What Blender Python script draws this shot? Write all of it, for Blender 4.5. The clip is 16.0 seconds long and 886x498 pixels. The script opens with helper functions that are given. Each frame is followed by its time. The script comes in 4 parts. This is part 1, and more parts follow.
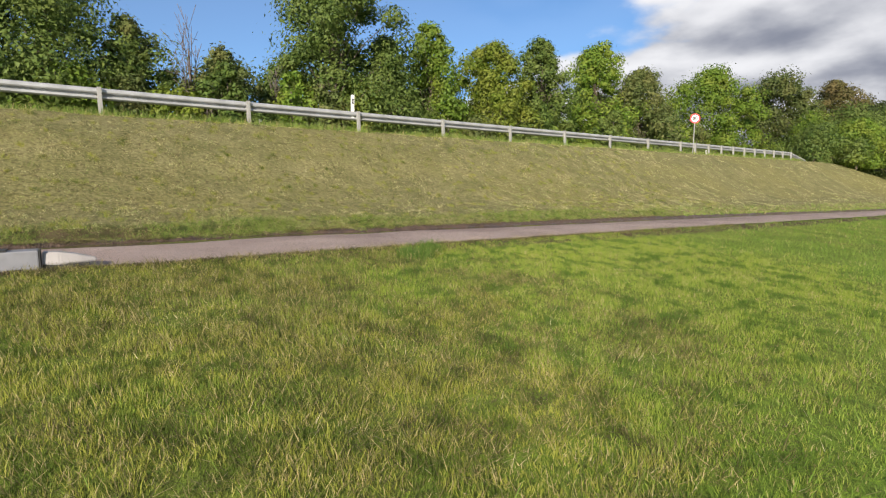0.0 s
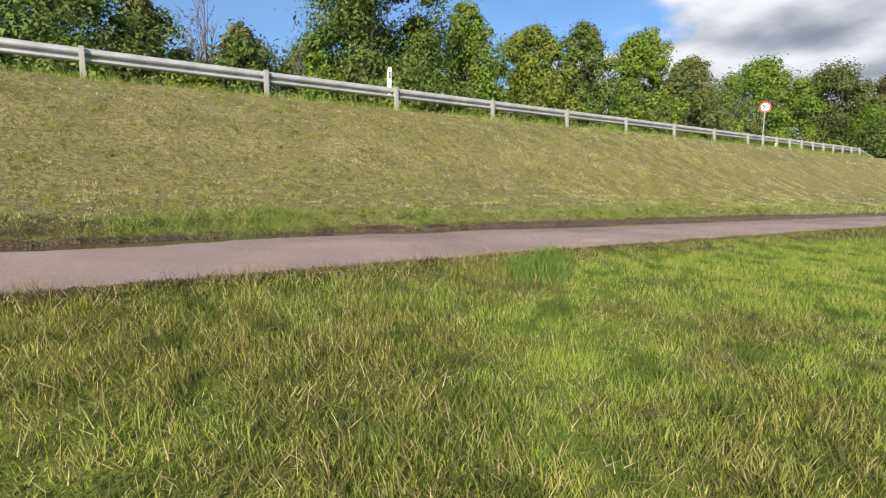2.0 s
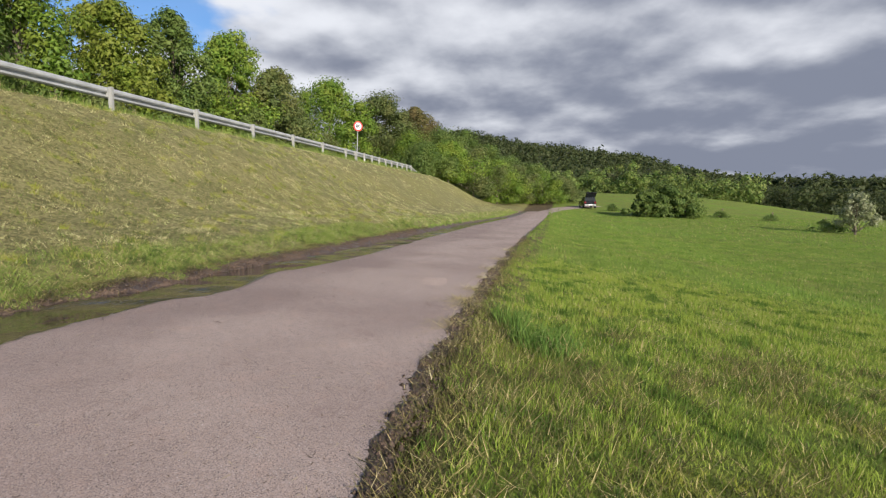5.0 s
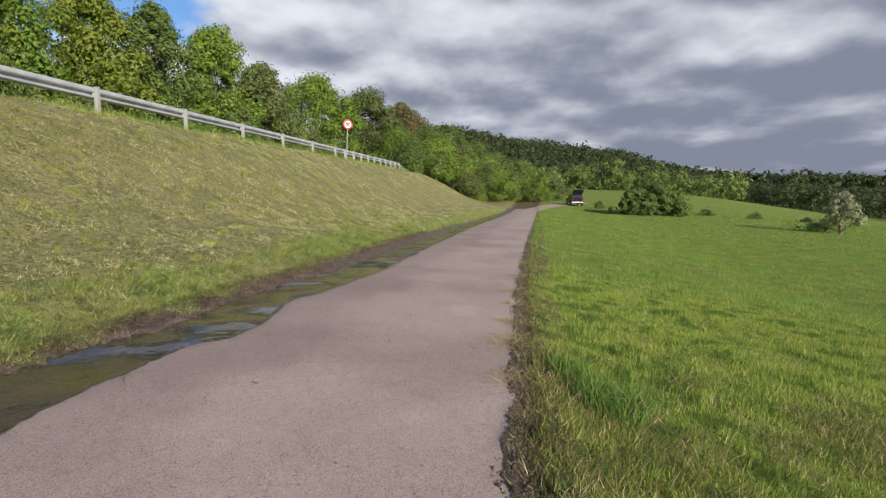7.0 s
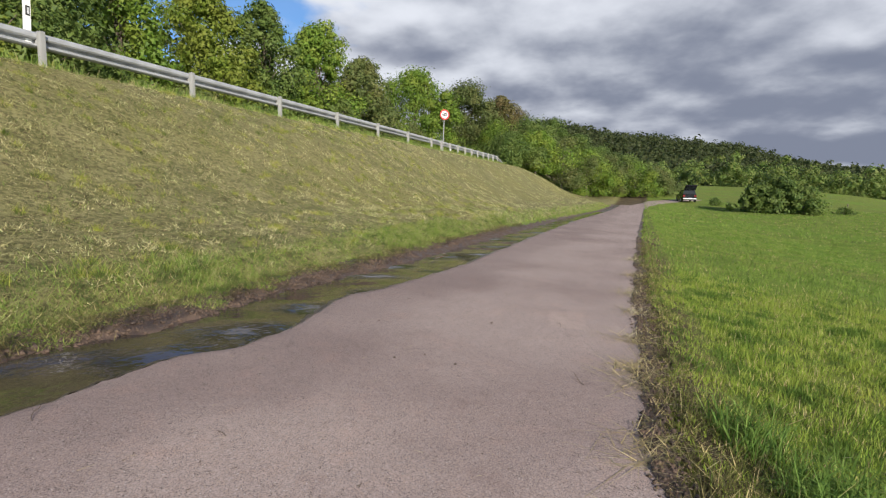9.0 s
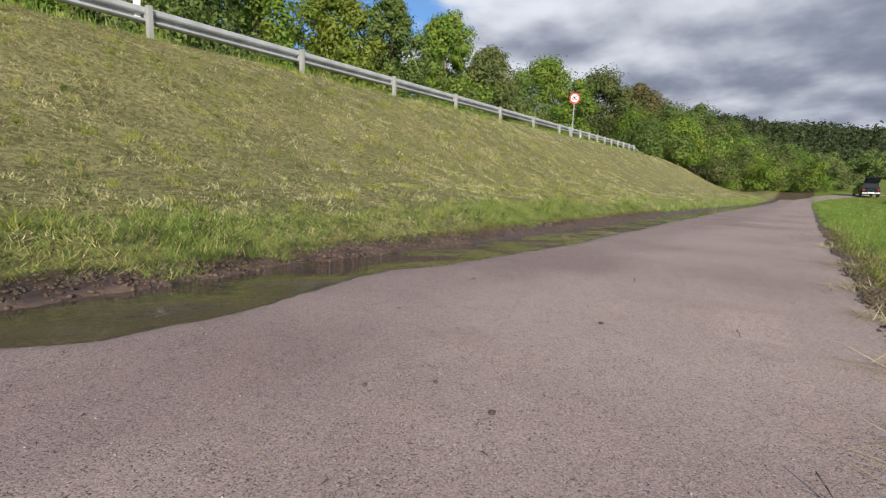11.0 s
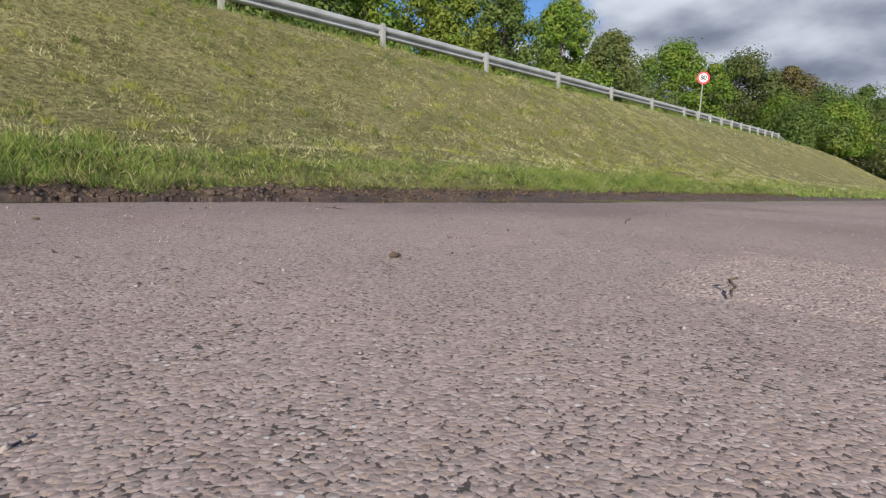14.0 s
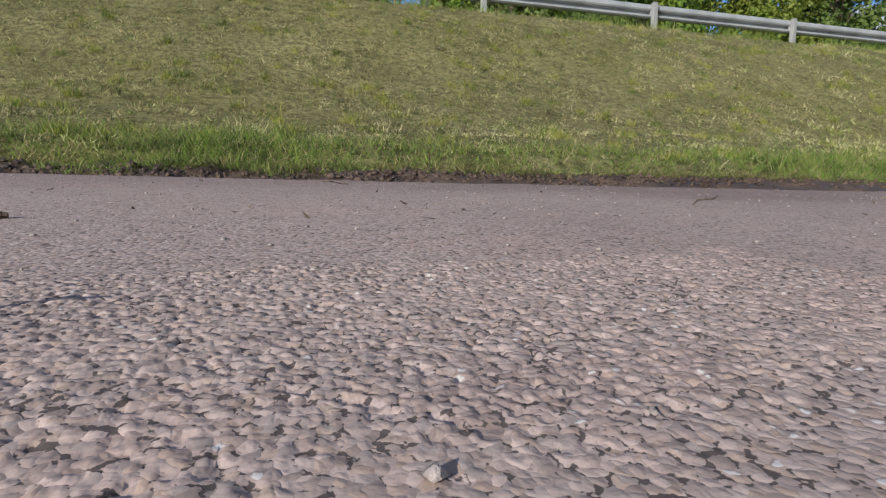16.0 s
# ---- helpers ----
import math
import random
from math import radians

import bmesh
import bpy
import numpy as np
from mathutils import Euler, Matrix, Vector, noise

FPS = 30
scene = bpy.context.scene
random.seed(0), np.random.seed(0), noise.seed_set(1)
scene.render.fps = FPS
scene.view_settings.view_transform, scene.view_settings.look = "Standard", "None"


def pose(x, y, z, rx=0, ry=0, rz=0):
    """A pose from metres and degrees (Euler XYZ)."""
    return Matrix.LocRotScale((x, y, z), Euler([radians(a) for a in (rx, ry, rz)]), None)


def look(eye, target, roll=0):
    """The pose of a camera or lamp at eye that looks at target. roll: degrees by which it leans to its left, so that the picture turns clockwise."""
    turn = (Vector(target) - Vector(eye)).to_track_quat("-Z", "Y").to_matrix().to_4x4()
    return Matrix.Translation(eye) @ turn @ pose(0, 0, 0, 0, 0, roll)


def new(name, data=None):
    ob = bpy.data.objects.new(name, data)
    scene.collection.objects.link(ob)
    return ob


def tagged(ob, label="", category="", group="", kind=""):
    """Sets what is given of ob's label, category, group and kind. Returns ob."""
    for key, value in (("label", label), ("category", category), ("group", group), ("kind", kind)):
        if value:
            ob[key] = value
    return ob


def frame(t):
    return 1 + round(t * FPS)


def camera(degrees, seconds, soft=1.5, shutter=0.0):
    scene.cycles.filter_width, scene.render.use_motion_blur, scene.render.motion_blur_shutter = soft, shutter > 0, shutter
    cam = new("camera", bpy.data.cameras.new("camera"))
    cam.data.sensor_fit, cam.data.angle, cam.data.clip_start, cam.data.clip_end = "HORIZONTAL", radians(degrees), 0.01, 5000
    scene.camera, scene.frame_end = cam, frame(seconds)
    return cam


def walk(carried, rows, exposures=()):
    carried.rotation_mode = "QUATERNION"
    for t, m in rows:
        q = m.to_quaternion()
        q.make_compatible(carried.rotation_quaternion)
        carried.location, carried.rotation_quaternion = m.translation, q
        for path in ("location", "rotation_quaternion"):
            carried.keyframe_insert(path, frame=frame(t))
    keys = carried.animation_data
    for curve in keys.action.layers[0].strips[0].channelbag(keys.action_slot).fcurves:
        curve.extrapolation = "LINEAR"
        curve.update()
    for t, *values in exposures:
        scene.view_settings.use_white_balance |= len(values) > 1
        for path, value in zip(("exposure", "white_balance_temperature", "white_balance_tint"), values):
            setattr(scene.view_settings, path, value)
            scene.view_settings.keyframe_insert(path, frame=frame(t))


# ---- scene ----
# ---- camera ----
SOFT = 1.25
cam = camera(77.1, 16.0, soft=SOFT)
PATH = [
    (0, (-2.968, -2.333, 0.834), (-1.672, -0.822, 0.637), -1.2),
    (0.5, (-2.536, -1.635, 0.795), (-1.307, -0.07, 0.598), -0.9),
    (1, (-2.174, -0.88, 0.736), (-0.951, 0.689, 0.539), -0.9),
    (1.5, (-1.887, -0.086, 0.655), (-0.644, 1.469, 0.459), -0.8),
    (2, (-1.603, 0.713, 0.638), (-0.364, 2.27, 0.439), -0.7),
    (2.5, (-1.402, 1.428, 0.662), (-0.166, 2.989, 0.467), -0.6),
    (3, (-1.296, 2.047, 0.706), (-0.062, 3.61, 0.51), -0.5),
    (3.5, (-1.263, 2.505, 0.752), (-0.038, 4.074, 0.552), -0.2),
    (4, (-1.313, 2.96, 0.811), (0.111, 4.35, 0.608), 0.2),
    (4.5, (-1.691, 3.326, 0.914), (0.192, 3.969, 0.716), 0.6),
    (5, (-1.955, 3.709, 0.981), (0.014, 4.002, 0.787), 0.4),
    (5.2, (-2.047, 3.774, 1.034), (-0.072, 4.017, 0.832), 0.1),
    (7.3, (-1.477, 4.254, 1.26), (0.497, 4.491, 1.047), 0.6),
    (7.5, (-1.364, 4.267, 1.257), (0.61, 4.507, 1.044), 0.7),
    (8, (-1.057, 4.31, 1.188), (0.912, 4.585, 0.971), 0.8),
    (8.5, (-0.692, 4.312, 1.179), (1.252, 4.724, 0.957), 0.7),
    (9, (-0.285, 4.362, 1.035), (1.617, 4.938, 0.806), 0.8),
    (9.5, (0.144, 4.419, 0.933), (1.943, 5.26, 0.698), 0.6),
    (10, (0.544, 4.461, 0.83), (2.293, 5.4, 0.591), 0.6),
    (10.2, (0.703, 4.486, 0.788), (2.445, 5.437, 0.547), 0.6),
    (12.3, (2.116, 4.744, 0.392), (3.797, 5.8, 0.145), 0.5),
    (12.5, (2.182, 4.716, 0.365), (3.86, 5.776, 0.117), 0.5),
    (13, (2.318, 4.64, 0.295), (3.993, 5.704, 0.046), 0.8),
    (13.5, (2.541, 4.56, 0.237), (4.16, 5.708, -0.013), 0.9),
    (14, (2.817, 4.481, 0.218), (4.277, 5.823, -0.038), 0.6),
    (14.5, (3.149, 4.545, 0.198), (4.396, 6.087, -0.064), 0.4),
    (15, (3.491, 4.556, 0.186), (4.496, 6.265, -0.074), 0.1),
    (15.5, (3.743, 4.487, 0.141), (4.552, 6.298, -0.112), -0.1),
    (16, (3.669, 4.403, 0.139), (4.293, 6.285, -0.125), -0.0),
]
walk(cam, [(t, look(eye, target, roll)) for t, eye, target, roll in PATH], exposures=[(0.0, 0.80, 6650, 10), (1.0, 0.86, 6600, 10), (3.0, 0.91, 6500, 10), (5.0, 0.71, 6400, 10), (9.0, 0.65, 6280, 10), (12.5, 0.58, 6200, 10), (14.0, 0.50, 6080, 10), (16.0, 0.36, 5900, 10)])

# ---- world, sun ----
SUN_AZ, SUN_EL = radians(218.4), radians(20.2)
SUN_DIR = Vector((math.cos(SUN_AZ) * math.cos(SUN_EL), math.sin(SUN_AZ) * math.cos(SUN_EL), math.sin(SUN_EL)))
lamp = bpy.data.lights.new("sun", "SUN")
lamp.energy, lamp.angle, lamp.color = 5.0, radians(0.6), (1.0, 0.89, 0.74)
sun = new("sun", lamp)
sun.matrix_world = look(SUN_DIR * 50, (0, 0, 0))


class Nodes:
    """Short way to write node trees."""

    def __init__(self, tree):
        self.tree = tree

    def put(self, kind, sets=(), **ins):
        n = self.tree.nodes.new(kind)
        for key, value in sets:
            if key == "operation":
                n.operation = value
            elif key == "use_clamp":
                n.use_clamp = value
            elif key == "interpolation_type":
                n.interpolation_type = value
            elif key == "feature":
                n.feature = value
        for key, value in ins.items():
            self.feed(n, key.replace("_", " "), value)
        return n

    def feed(self, n, key, value):
        sock = n.inputs[int(key[1:])] if key[0] == "i" and key[1:].isdigit() else n.inputs[key]
        if isinstance(value, bpy.types.NodeSocket):
            self.tree.links.new(value, sock)
        elif isinstance(value, (tuple, list)) and len(value) == 3 and sock.type == "RGBA":
            sock.default_value = (*value, 1)
        else:
            sock.default_value = value

    def math(self, op, a, b=0.0, clamp=False):
        n = self.put("ShaderNodeMath", [("operation", op), ("use_clamp", clamp)], i0=a, i1=b)
        return n.outputs[0]

    def noise(self, vec, scale, detail=4.0, rough=0.55):
        n = self.put("ShaderNodeTexNoise", Vector=vec, Scale=scale, Detail=detail, Roughness=rough)
        return n.outputs["Fac"]

    def ramp(self, fac, lo, hi, a=0.0, b=1.0):
        n = self.put("ShaderNodeMapRange", [("interpolation_type", "SMOOTHSTEP")], i0=fac, i1=lo, i2=hi, i3=a, i4=b)
        return n.outputs[0]

    def mix(self, fac, a, b, blend="MIX"):
        n = self.tree.nodes.new("ShaderNodeMix")
        n.data_type, n.blend_type = "RGBA", blend
        for sock, value in ((n.inputs["Factor"], fac), (n.inputs[6], a), (n.inputs[7], b)):
            if isinstance(value, bpy.types.NodeSocket):
                self.tree.links.new(value, sock)
            elif isinstance(value, (tuple, list)):
                sock.default_value = (*value, 1)
            else:
                sock.default_value = value
        return n.outputs[2]

    def scaled(self, vec, s):
        return self.put("ShaderNodeMapping", Vector=vec, Scale=s).outputs[0]


def build_world():
    w = bpy.data.worlds.new("sky")
    scene.world = w
    w.use_nodes = True
    w.node_tree.nodes.clear()
    k = Nodes(w.node_tree)
    sky = k.put("ShaderNodeTexSky")
    sky.sky_type, sky.sun_disc, sky.sun_elevation = "NISHITA", False, SUN_EL
    sky.sun_rotation, sky.ozone_density, sky.dust_density = math.atan2(SUN_DIR.x, SUN_DIR.y), 2.5, 0.4
    ray = k.put("ShaderNodeTexCoord").outputs["Generated"]
    sep = k.put("ShaderNodeSeparateXYZ", i0=ray)
    x, y, z = sep.outputs
    # a flat layer of cloud overhead, foreshortened towards the horizon
    up = k.math("ADD", k.math("MAXIMUM", z, 0.0), 0.24)
    px, py = k.math("DIVIDE", x, up), k.math("DIVIDE", y, up)
    here = k.put("ShaderNodeCombineXYZ", i0=px, i1=py, i2=0.0).outputs[0]
    above = k.scaled(here, (0.93, 0.93, 1.0))
    big = k.noise(here, 0.85, 2.0, 0.5)
    def billow(at):
        # rounded heads: cells whose edges are ruffled by noise
        stir = k.put("ShaderNodeVectorMath", [("operation", "SCALE")], i0=k.put("ShaderNodeTexNoise", Vector=at, Scale=3.2, Detail=4.0).outputs["Color"], Scale=0.34).outputs[0]
        ruffled = k.put("ShaderNodeVectorMath", [("operation", "ADD")], i0=at, i1=stir).outputs[0]
        cell = k.put("ShaderNodeTexVoronoi", [("feature", "SMOOTH_F1")], Vector=ruffled, Scale=2.6, Smoothness=0.35).outputs["Distance"]
        head = k.math("SUBTRACT", 0.98, cell)
        return k.math("ADD", k.math("MULTIPLY", head, 0.38), k.math("MULTIPLY", k.noise(at, 1.9, 6.0, 0.53), 0.62))

    puff = billow(here)
    puff_above = billow(above)
    # the cover thickens down the valley and towards the horizon
    side = k.math("ADD", k.math("MULTIPLY", x, 0.44), k.math("ADD", k.math("MULTIPLY", y, -0.30), -0.16))
    side = k.math("ADD", side, k.ramp(z, 0.08, 0.34, 0.20, -0.05))
    cover = k.math("ADD", k.math("ADD", k.math("MULTIPLY", big, 0.5), k.math("MULTIPLY", puff, 0.55)), side)
    mask = k.ramp(cover, 0.53, 0.61, 0.10, 1.0)
    # bright tops where there is less cloud above, grey bellies
    lit = k.math("ADD", k.math("MULTIPLY", k.math("SUBTRACT", puff, puff_above), 2.6), k.math("SUBTRACT", 0.70, k.math("MULTIPLY", k.math("SUBTRACT", cover, 0.58), 1.5)))
    cloud = k.mix(k.ramp(lit, -0.15, 1.0), (0.145, 0.160, 0.205), (0.52, 0.53, 0.56))
    blue = k.put("ShaderNodeVectorMath", [("operation", "SCALE")], i0=sky.outputs[0], Scale=0.072).outputs[0]
    blue = k.mix(1.0, blue, (0.58, 0.88, 1.18), "MULTIPLY")
    col = k.mix(mask, blue, cloud)
    bg = k.put("ShaderNodeBackground", Color=col, Strength=1.0)
    out = k.put("ShaderNodeOutputWorld", Surface=bg.outputs[0])


build_world()


# ---- materials ----
# height of the puddle over the middle line of the path
WATER_LIFT = -0.03 + 0.034 * 2.2 - 0.012


def material(name):
    m = bpy.data.materials.new(name)
    m.use_nodes = True
    m.node_tree.nodes.clear()
    return m, Nodes(m.node_tree)


def finish(k, colour, rough, metal=0.0, bump=None, strength=0.3, dist=0.01, spec=0.5, through_light=0.0):
    b = k.put("ShaderNodeBsdfPrincipled", Base_Color=colour, Roughness=rough, Metallic=metal)
    b.inputs["Specular IOR Level"].default_value = spec
    if bump is not None:
        n = k.put("ShaderNodeBump", Height=bump, Strength=strength, Distance=dist)
        k.feed(b, "Normal", n.outputs[0])
    top = b.outputs[0]
    if through_light:
        t = k.put("ShaderNodeBsdfTranslucent", Color=colour)
        top = k.put("ShaderNodeMixShader", i0=through_light, i1=top, i2=t.outputs[0]).outputs[0]
    k.put("ShaderNodeOutputMaterial", Surface=top)


def place(k):
    return k.put("ShaderNodeNewGeometry").outputs["Position"]


def plain(name, colour, rough=0.5, metal=0.0, var=0.15, scale=6.0, bump=0.15):
    m, k = material(name)
    p = k.put("ShaderNodeTexCoord").outputs["Object"]
    n = k.noise(p, scale, 6.0)
    f = k.noise(p, scale * 14, 3.0)
    c = k.mix(k.ramp(n, 0.3, 0.7), tuple(v * (1 - var) for v in colour), tuple(min(1, v * (1 + var)) for v in colour))
    c = k.mix(k.math("MULTIPLY", f, var), c, tuple(v * 0.5 for v in colour))
    finish(k, c, k.ramp(n, 0.2, 0.8, max(0.02, rough - 0.1), min(1, rough + 0.1)), metal, f, bump, 0.003)
    return m


def ground_material():
    m, k = material("meadow soil and turf")
    p = place(k)
    sep = k.put("ShaderNodeSeparateXYZ", i0=p)
    across = k.math("ADD", sep.outputs[1], k.math("MULTIPLY", sep.outputs[0], 0.05))
    bank = k.ramp(across, 7.0, 7.9)
    broad = k.noise(p, 0.16, 4.0)
    mid = k.noise(p, 1.1, 5.0, 0.65)
    fine = k.noise(p, 16.0, 6.0, 0.7)
    lush = k.mix(k.ramp(mid, 0.3, 0.7), (0.11, 0.16, 0.022), (0.20, 0.235, 0.045))
    lush = k.mix(k.ramp(broad, 0.45, 0.68), lush, (0.145, 0.235, 0.026))
    dry = k.mix(k.ramp(mid, 0.28, 0.72), (0.158, 0.156, 0.062), (0.282, 0.258, 0.122))
    dry = k.mix(k.ramp(broad, 0.4, 0.65), dry, (0.240, 0.222, 0.086))
    c = k.mix(bank, lush, dry)
    c = k.mix(k.math("MULTIPLY", k.ramp(fine, 0.40, 0.62), k.ramp(bank, 0, 1, 0.5, 0.7)), c, (0.055, 0.052, 0.02))
    # bare soil under the trodden margins of the path
    soil = k.mix(k.ramp(mid, 0.3, 0.7), (0.060, 0.043, 0.028), (0.125, 0.098, 0.050))
    margin = k.math("ADD", k.math("MULTIPLY", k.ramp(across, 3.80, 4.05), k.ramp(across, 7.75, 7.35)), 0.0)
    c = k.mix(margin, c, soil)
    far = k.put("ShaderNodeVectorMath", [("operation", "LENGTH")], i0=p).outputs["Value"]
    c = k.mix(k.math("MULTIPLY", k.ramp(far, 165.0, 200.0), k.ramp(sep.outputs[0], 40.0, 80.0)), c, (0.030, 0.042, 0.014))
    # brown thatch showing between the mown tufts of the bank
    thatch = k.noise(p, 11.0, 4.0, 0.65)
    c = k.mix(k.math("MULTIPLY", bank, k.ramp(thatch, 0.54, 0.68)), c, (0.085, 0.068, 0.032))
    finish(k, c, 0.95, 0.0, fine, 0.9, 0.05, spec=0.15)
    return m


def blade_material(name, tones, patch, straw=0.12, fine=2.3, dark=None, share=0.49):
    """tones: three greens; patch: colour of broader patches; straw: share of dry blades; fine: size of the tufts; dark,
    share: colour of darker clumps and how far they reach.
    """
    m, k = material(name)
    p = place(k)
    rnd = k.put("ShaderNodeNewGeometry").outputs["Random Per Island"]
    broad = k.noise(p, 0.55, 3.0)
    mid = k.noise(p, fine, 4.0, 0.6)
    c = k.mix(k.ramp(rnd, 0.0, 0.5), tones[0], tones[1])
    c = k.mix(k.ramp(rnd, 0.45, 0.9), c, tones[2])
    c = k.mix(k.ramp(k.math("ADD", k.math("MULTIPLY", broad, 0.4), k.math("MULTIPLY", mid, 0.6)), 0.46, 0.60), c, patch)
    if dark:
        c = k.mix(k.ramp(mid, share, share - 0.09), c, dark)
    keep = k.math("ADD", rnd, k.math("MULTIPLY", k.math("SUBTRACT", mid, 0.5), 0.9))
    c = k.mix(k.ramp(keep, 1.0 - straw, 1.06 - straw), c, (0.44, 0.37, 0.18))
    finish(k, c, 0.65, spec=0.12, through_light=0.34)
    return m


def leaf_material(name, a, b, c3):
    m, k = material(name)
    geo = k.put("ShaderNodeNewGeometry")
    rnd = geo.outputs["Random Per Island"]
    tone = k.put("ShaderNodeObjectInfo").outputs["Random"]
    n = k.noise(geo.outputs["Position"], 0.7, 3.0)
    c = k.mix(k.ramp(rnd, 0.0, 0.8), a, b)
    c = k.mix(k.ramp(n, 0.42, 0.66), c, c3)
    c = k.mix(k.math("MULTIPLY", tone, 0.25), c, tuple(0.6 * v for v in a))
    finish(k, c, 0.55, spec=0.2, through_light=0.38)
    return m


def path_material(name, wet=False):
    m, k = material(name)
    p = place(k)
    shift = k.put("ShaderNodeVectorMath", [("operation", "SCALE")], i0=k.put("ShaderNodeTexNoise", Vector=p, Scale=170.0, Detail=2.0).outputs["Color"], Scale=0.0055).outputs[0]
    warp = k.put("ShaderNodeVectorMath", [("operation", "ADD")], i0=p, i1=shift).outputs[0]
    cell = k.put("ShaderNodeTexVoronoi", Vector=warp, Scale=250.0)
    pick = k.put("ShaderNodeSeparateColor", i0=cell.outputs["Color"]).outputs
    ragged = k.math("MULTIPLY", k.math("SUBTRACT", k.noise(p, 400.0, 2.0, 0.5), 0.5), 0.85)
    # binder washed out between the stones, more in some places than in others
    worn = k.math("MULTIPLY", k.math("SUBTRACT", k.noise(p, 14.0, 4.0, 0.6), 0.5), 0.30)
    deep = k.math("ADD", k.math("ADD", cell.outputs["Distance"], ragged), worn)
    shaded_pit = k.ramp(deep, 0.71, 0.82)
    broad, mid = k.noise(p, 0.7, 5.0), k.noise(p, 5.0, 6.0, 0.65)
    c = k.mix(pick[0], (0.268, 0.209, 0.184), (0.475, 0.376, 0.334))
    c = k.mix(k.math("MULTIPLY", k.ramp(pick[1], 0.82, 0.86), 0.6), c, (0.385, 0.285, 0.222))
    c = k.mix(k.math("MULTIPLY", k.ramp(pick[1], 0.12, 0.08), 0.6), c, (0.285, 0.245, 0.226))
    c = k.mix(k.math("MULTIPLY", k.ramp(pick[2], 0.965, 0.975), k.ramp(cell.outputs["Distance"], 0.45, 0.30)), c, (0.60, 0.57, 0.54))
    c = k.mix(k.ramp(broad, 0.38, 0.66), c, k.mix(1.0, c, (0.80, 0.775, 0.78), "MULTIPLY"))
    c = k.mix(k.ramp(mid, 0.50, 0.78), c, k.mix(1.0, c, (1.12, 1.06, 1.03), "MULTIPLY"))
    c = k.mix(k.ramp(mid, 0.42, 0.25), c, k.mix(1.0, c, (0.87, 0.84, 0.84), "MULTIPLY"))
    # shade inside the washed-out pits is painted dark, together with the bare binder
    c = k.mix(k.math("MULTIPLY", shaded_pit, 0.92), c, (0.055, 0.045, 0.042))
    # damp lane along the puddle
    sep = k.put("ShaderNodeSeparateXYZ", i0=p)
    across = k.math("ADD", k.math("ADD", sep.outputs[1], k.math("MULTIPLY", sep.outputs[0], 0.052)), k.math("MULTIPLY", k.math("SUBTRACT", broad, 0.5), 1.4))
    c = k.mix(k.math("MULTIPLY", k.ramp(across, 5.45, 6.05), 0.75), c, k.mix(1.0, c, (0.78, 0.76, 0.77), "MULTIPLY"))
    fine = k.noise(p, 700.0, 2.0)
    c = k.mix(k.ramp(fine, 0.3, 0.7, 0.0, 0.14), c, (0.16, 0.13, 0.12))
    if wet:
        c = k.mix(1.0, c, (0.25, 0.23, 0.22), "MULTIPLY")
    dome = k.math("MULTIPLY", k.ramp(cell.outputs["Distance"], 0.75, 0.15), k.math("ADD", 0.5, k.math("MULTIPLY", pick[1], 0.4)))
    h = k.math("ADD", k.math("SUBTRACT", dome, k.math("MULTIPLY", shaded_pit, 0.8)), k.math("ADD", k.math("MULTIPLY", k.noise(p, 190.0, 3.0, 0.5), 0.7), k.math("MULTIPLY", fine, 0.10)))
    finish(k, c, 0.30 if wet else 0.85, 0.0, h, 0.30, 0.0016, spec=0.5 if wet else 0.25)
    return m


def mud_material():
    m, k = material("dark churned mud")
    p = place(k)
    a = k.noise(p, 7.0, 6.0, 0.65)
    b = k.noise(p, 45.0, 4.0, 0.7)
    c = k.mix(k.ramp(a, 0.3, 0.7), (0.044, 0.030, 0.022), (0.120, 0.080, 0.057))
    c = k.mix(k.ramp(b, 0.6, 0.75), c, (0.13, 0.10, 0.065))
    finish(k, c, k.ramp(a, 0.35, 0.6, 0.35, 0.8), 0.0, b, 0.8, 0.02, spec=0.4)
    return m


def water_material():
    m, k = material("muddy puddle water")
    p = place(k)
    n = k.math("ADD", k.noise(p, 0.95, 1.0), k.math("MULTIPLY", k.noise(p, 12.0, 2.0), 0.03))
    c = k.mix(k.ramp(k.noise(p, 3.0, 4.0), 0.35, 0.65), (0.034, 0.027, 0.022), (0.062, 0.048, 0.038))
    b = k.put("ShaderNodeBsdfPrincipled", Base_Color=c, Roughness=0.035)
    b.inputs["IOR"].default_value = 1.33
    b.inputs["Specular IOR Level"].default_value = 0.42
    k.feed(b, "Normal", k.put("ShaderNodeBump", Height=n, Strength=1.0, Distance=0.11).outputs[0])
    k.put("ShaderNodeOutputMaterial", Surface=b.outputs[0])
    return m


M_GROUND = ground_material()
M_MEADOW = blade_material("meadow grass blades", ((0.128, 0.180, 0.028), (0.245, 0.282, 0.046), (0.385, 0.378, 0.098)), (0.305, 0.322, 0.060), 0.15, 4.4, (0.085, 0.124, 0.022))
M_LUSH = blade_material("lush meadow grass blades", ((0.112, 0.192, 0.028), (0.210, 0.300, 0.042), (0.325, 0.372, 0.082)), (0.245, 0.315, 0.050), 0.10, 3.4, (0.085, 0.146, 0.026))
M_FIELD = blade_material("far meadow grass", ((0.106, 0.186, 0.027), (0.164, 0.258, 0.042), (0.235, 0.312, 0.074)), (0.188, 0.268, 0.050), 0.06, 1.6, (0.110, 0.190, 0.029))
M_VERGE = blade_material("verge grass blades", ((0.105, 0.188, 0.028), (0.200, 0.302, 0.053), (0.335, 0.390, 0.115)), (0.212, 0.284, 0.062), 0.14, 5.0, (0.085, 0.120, 0.034))
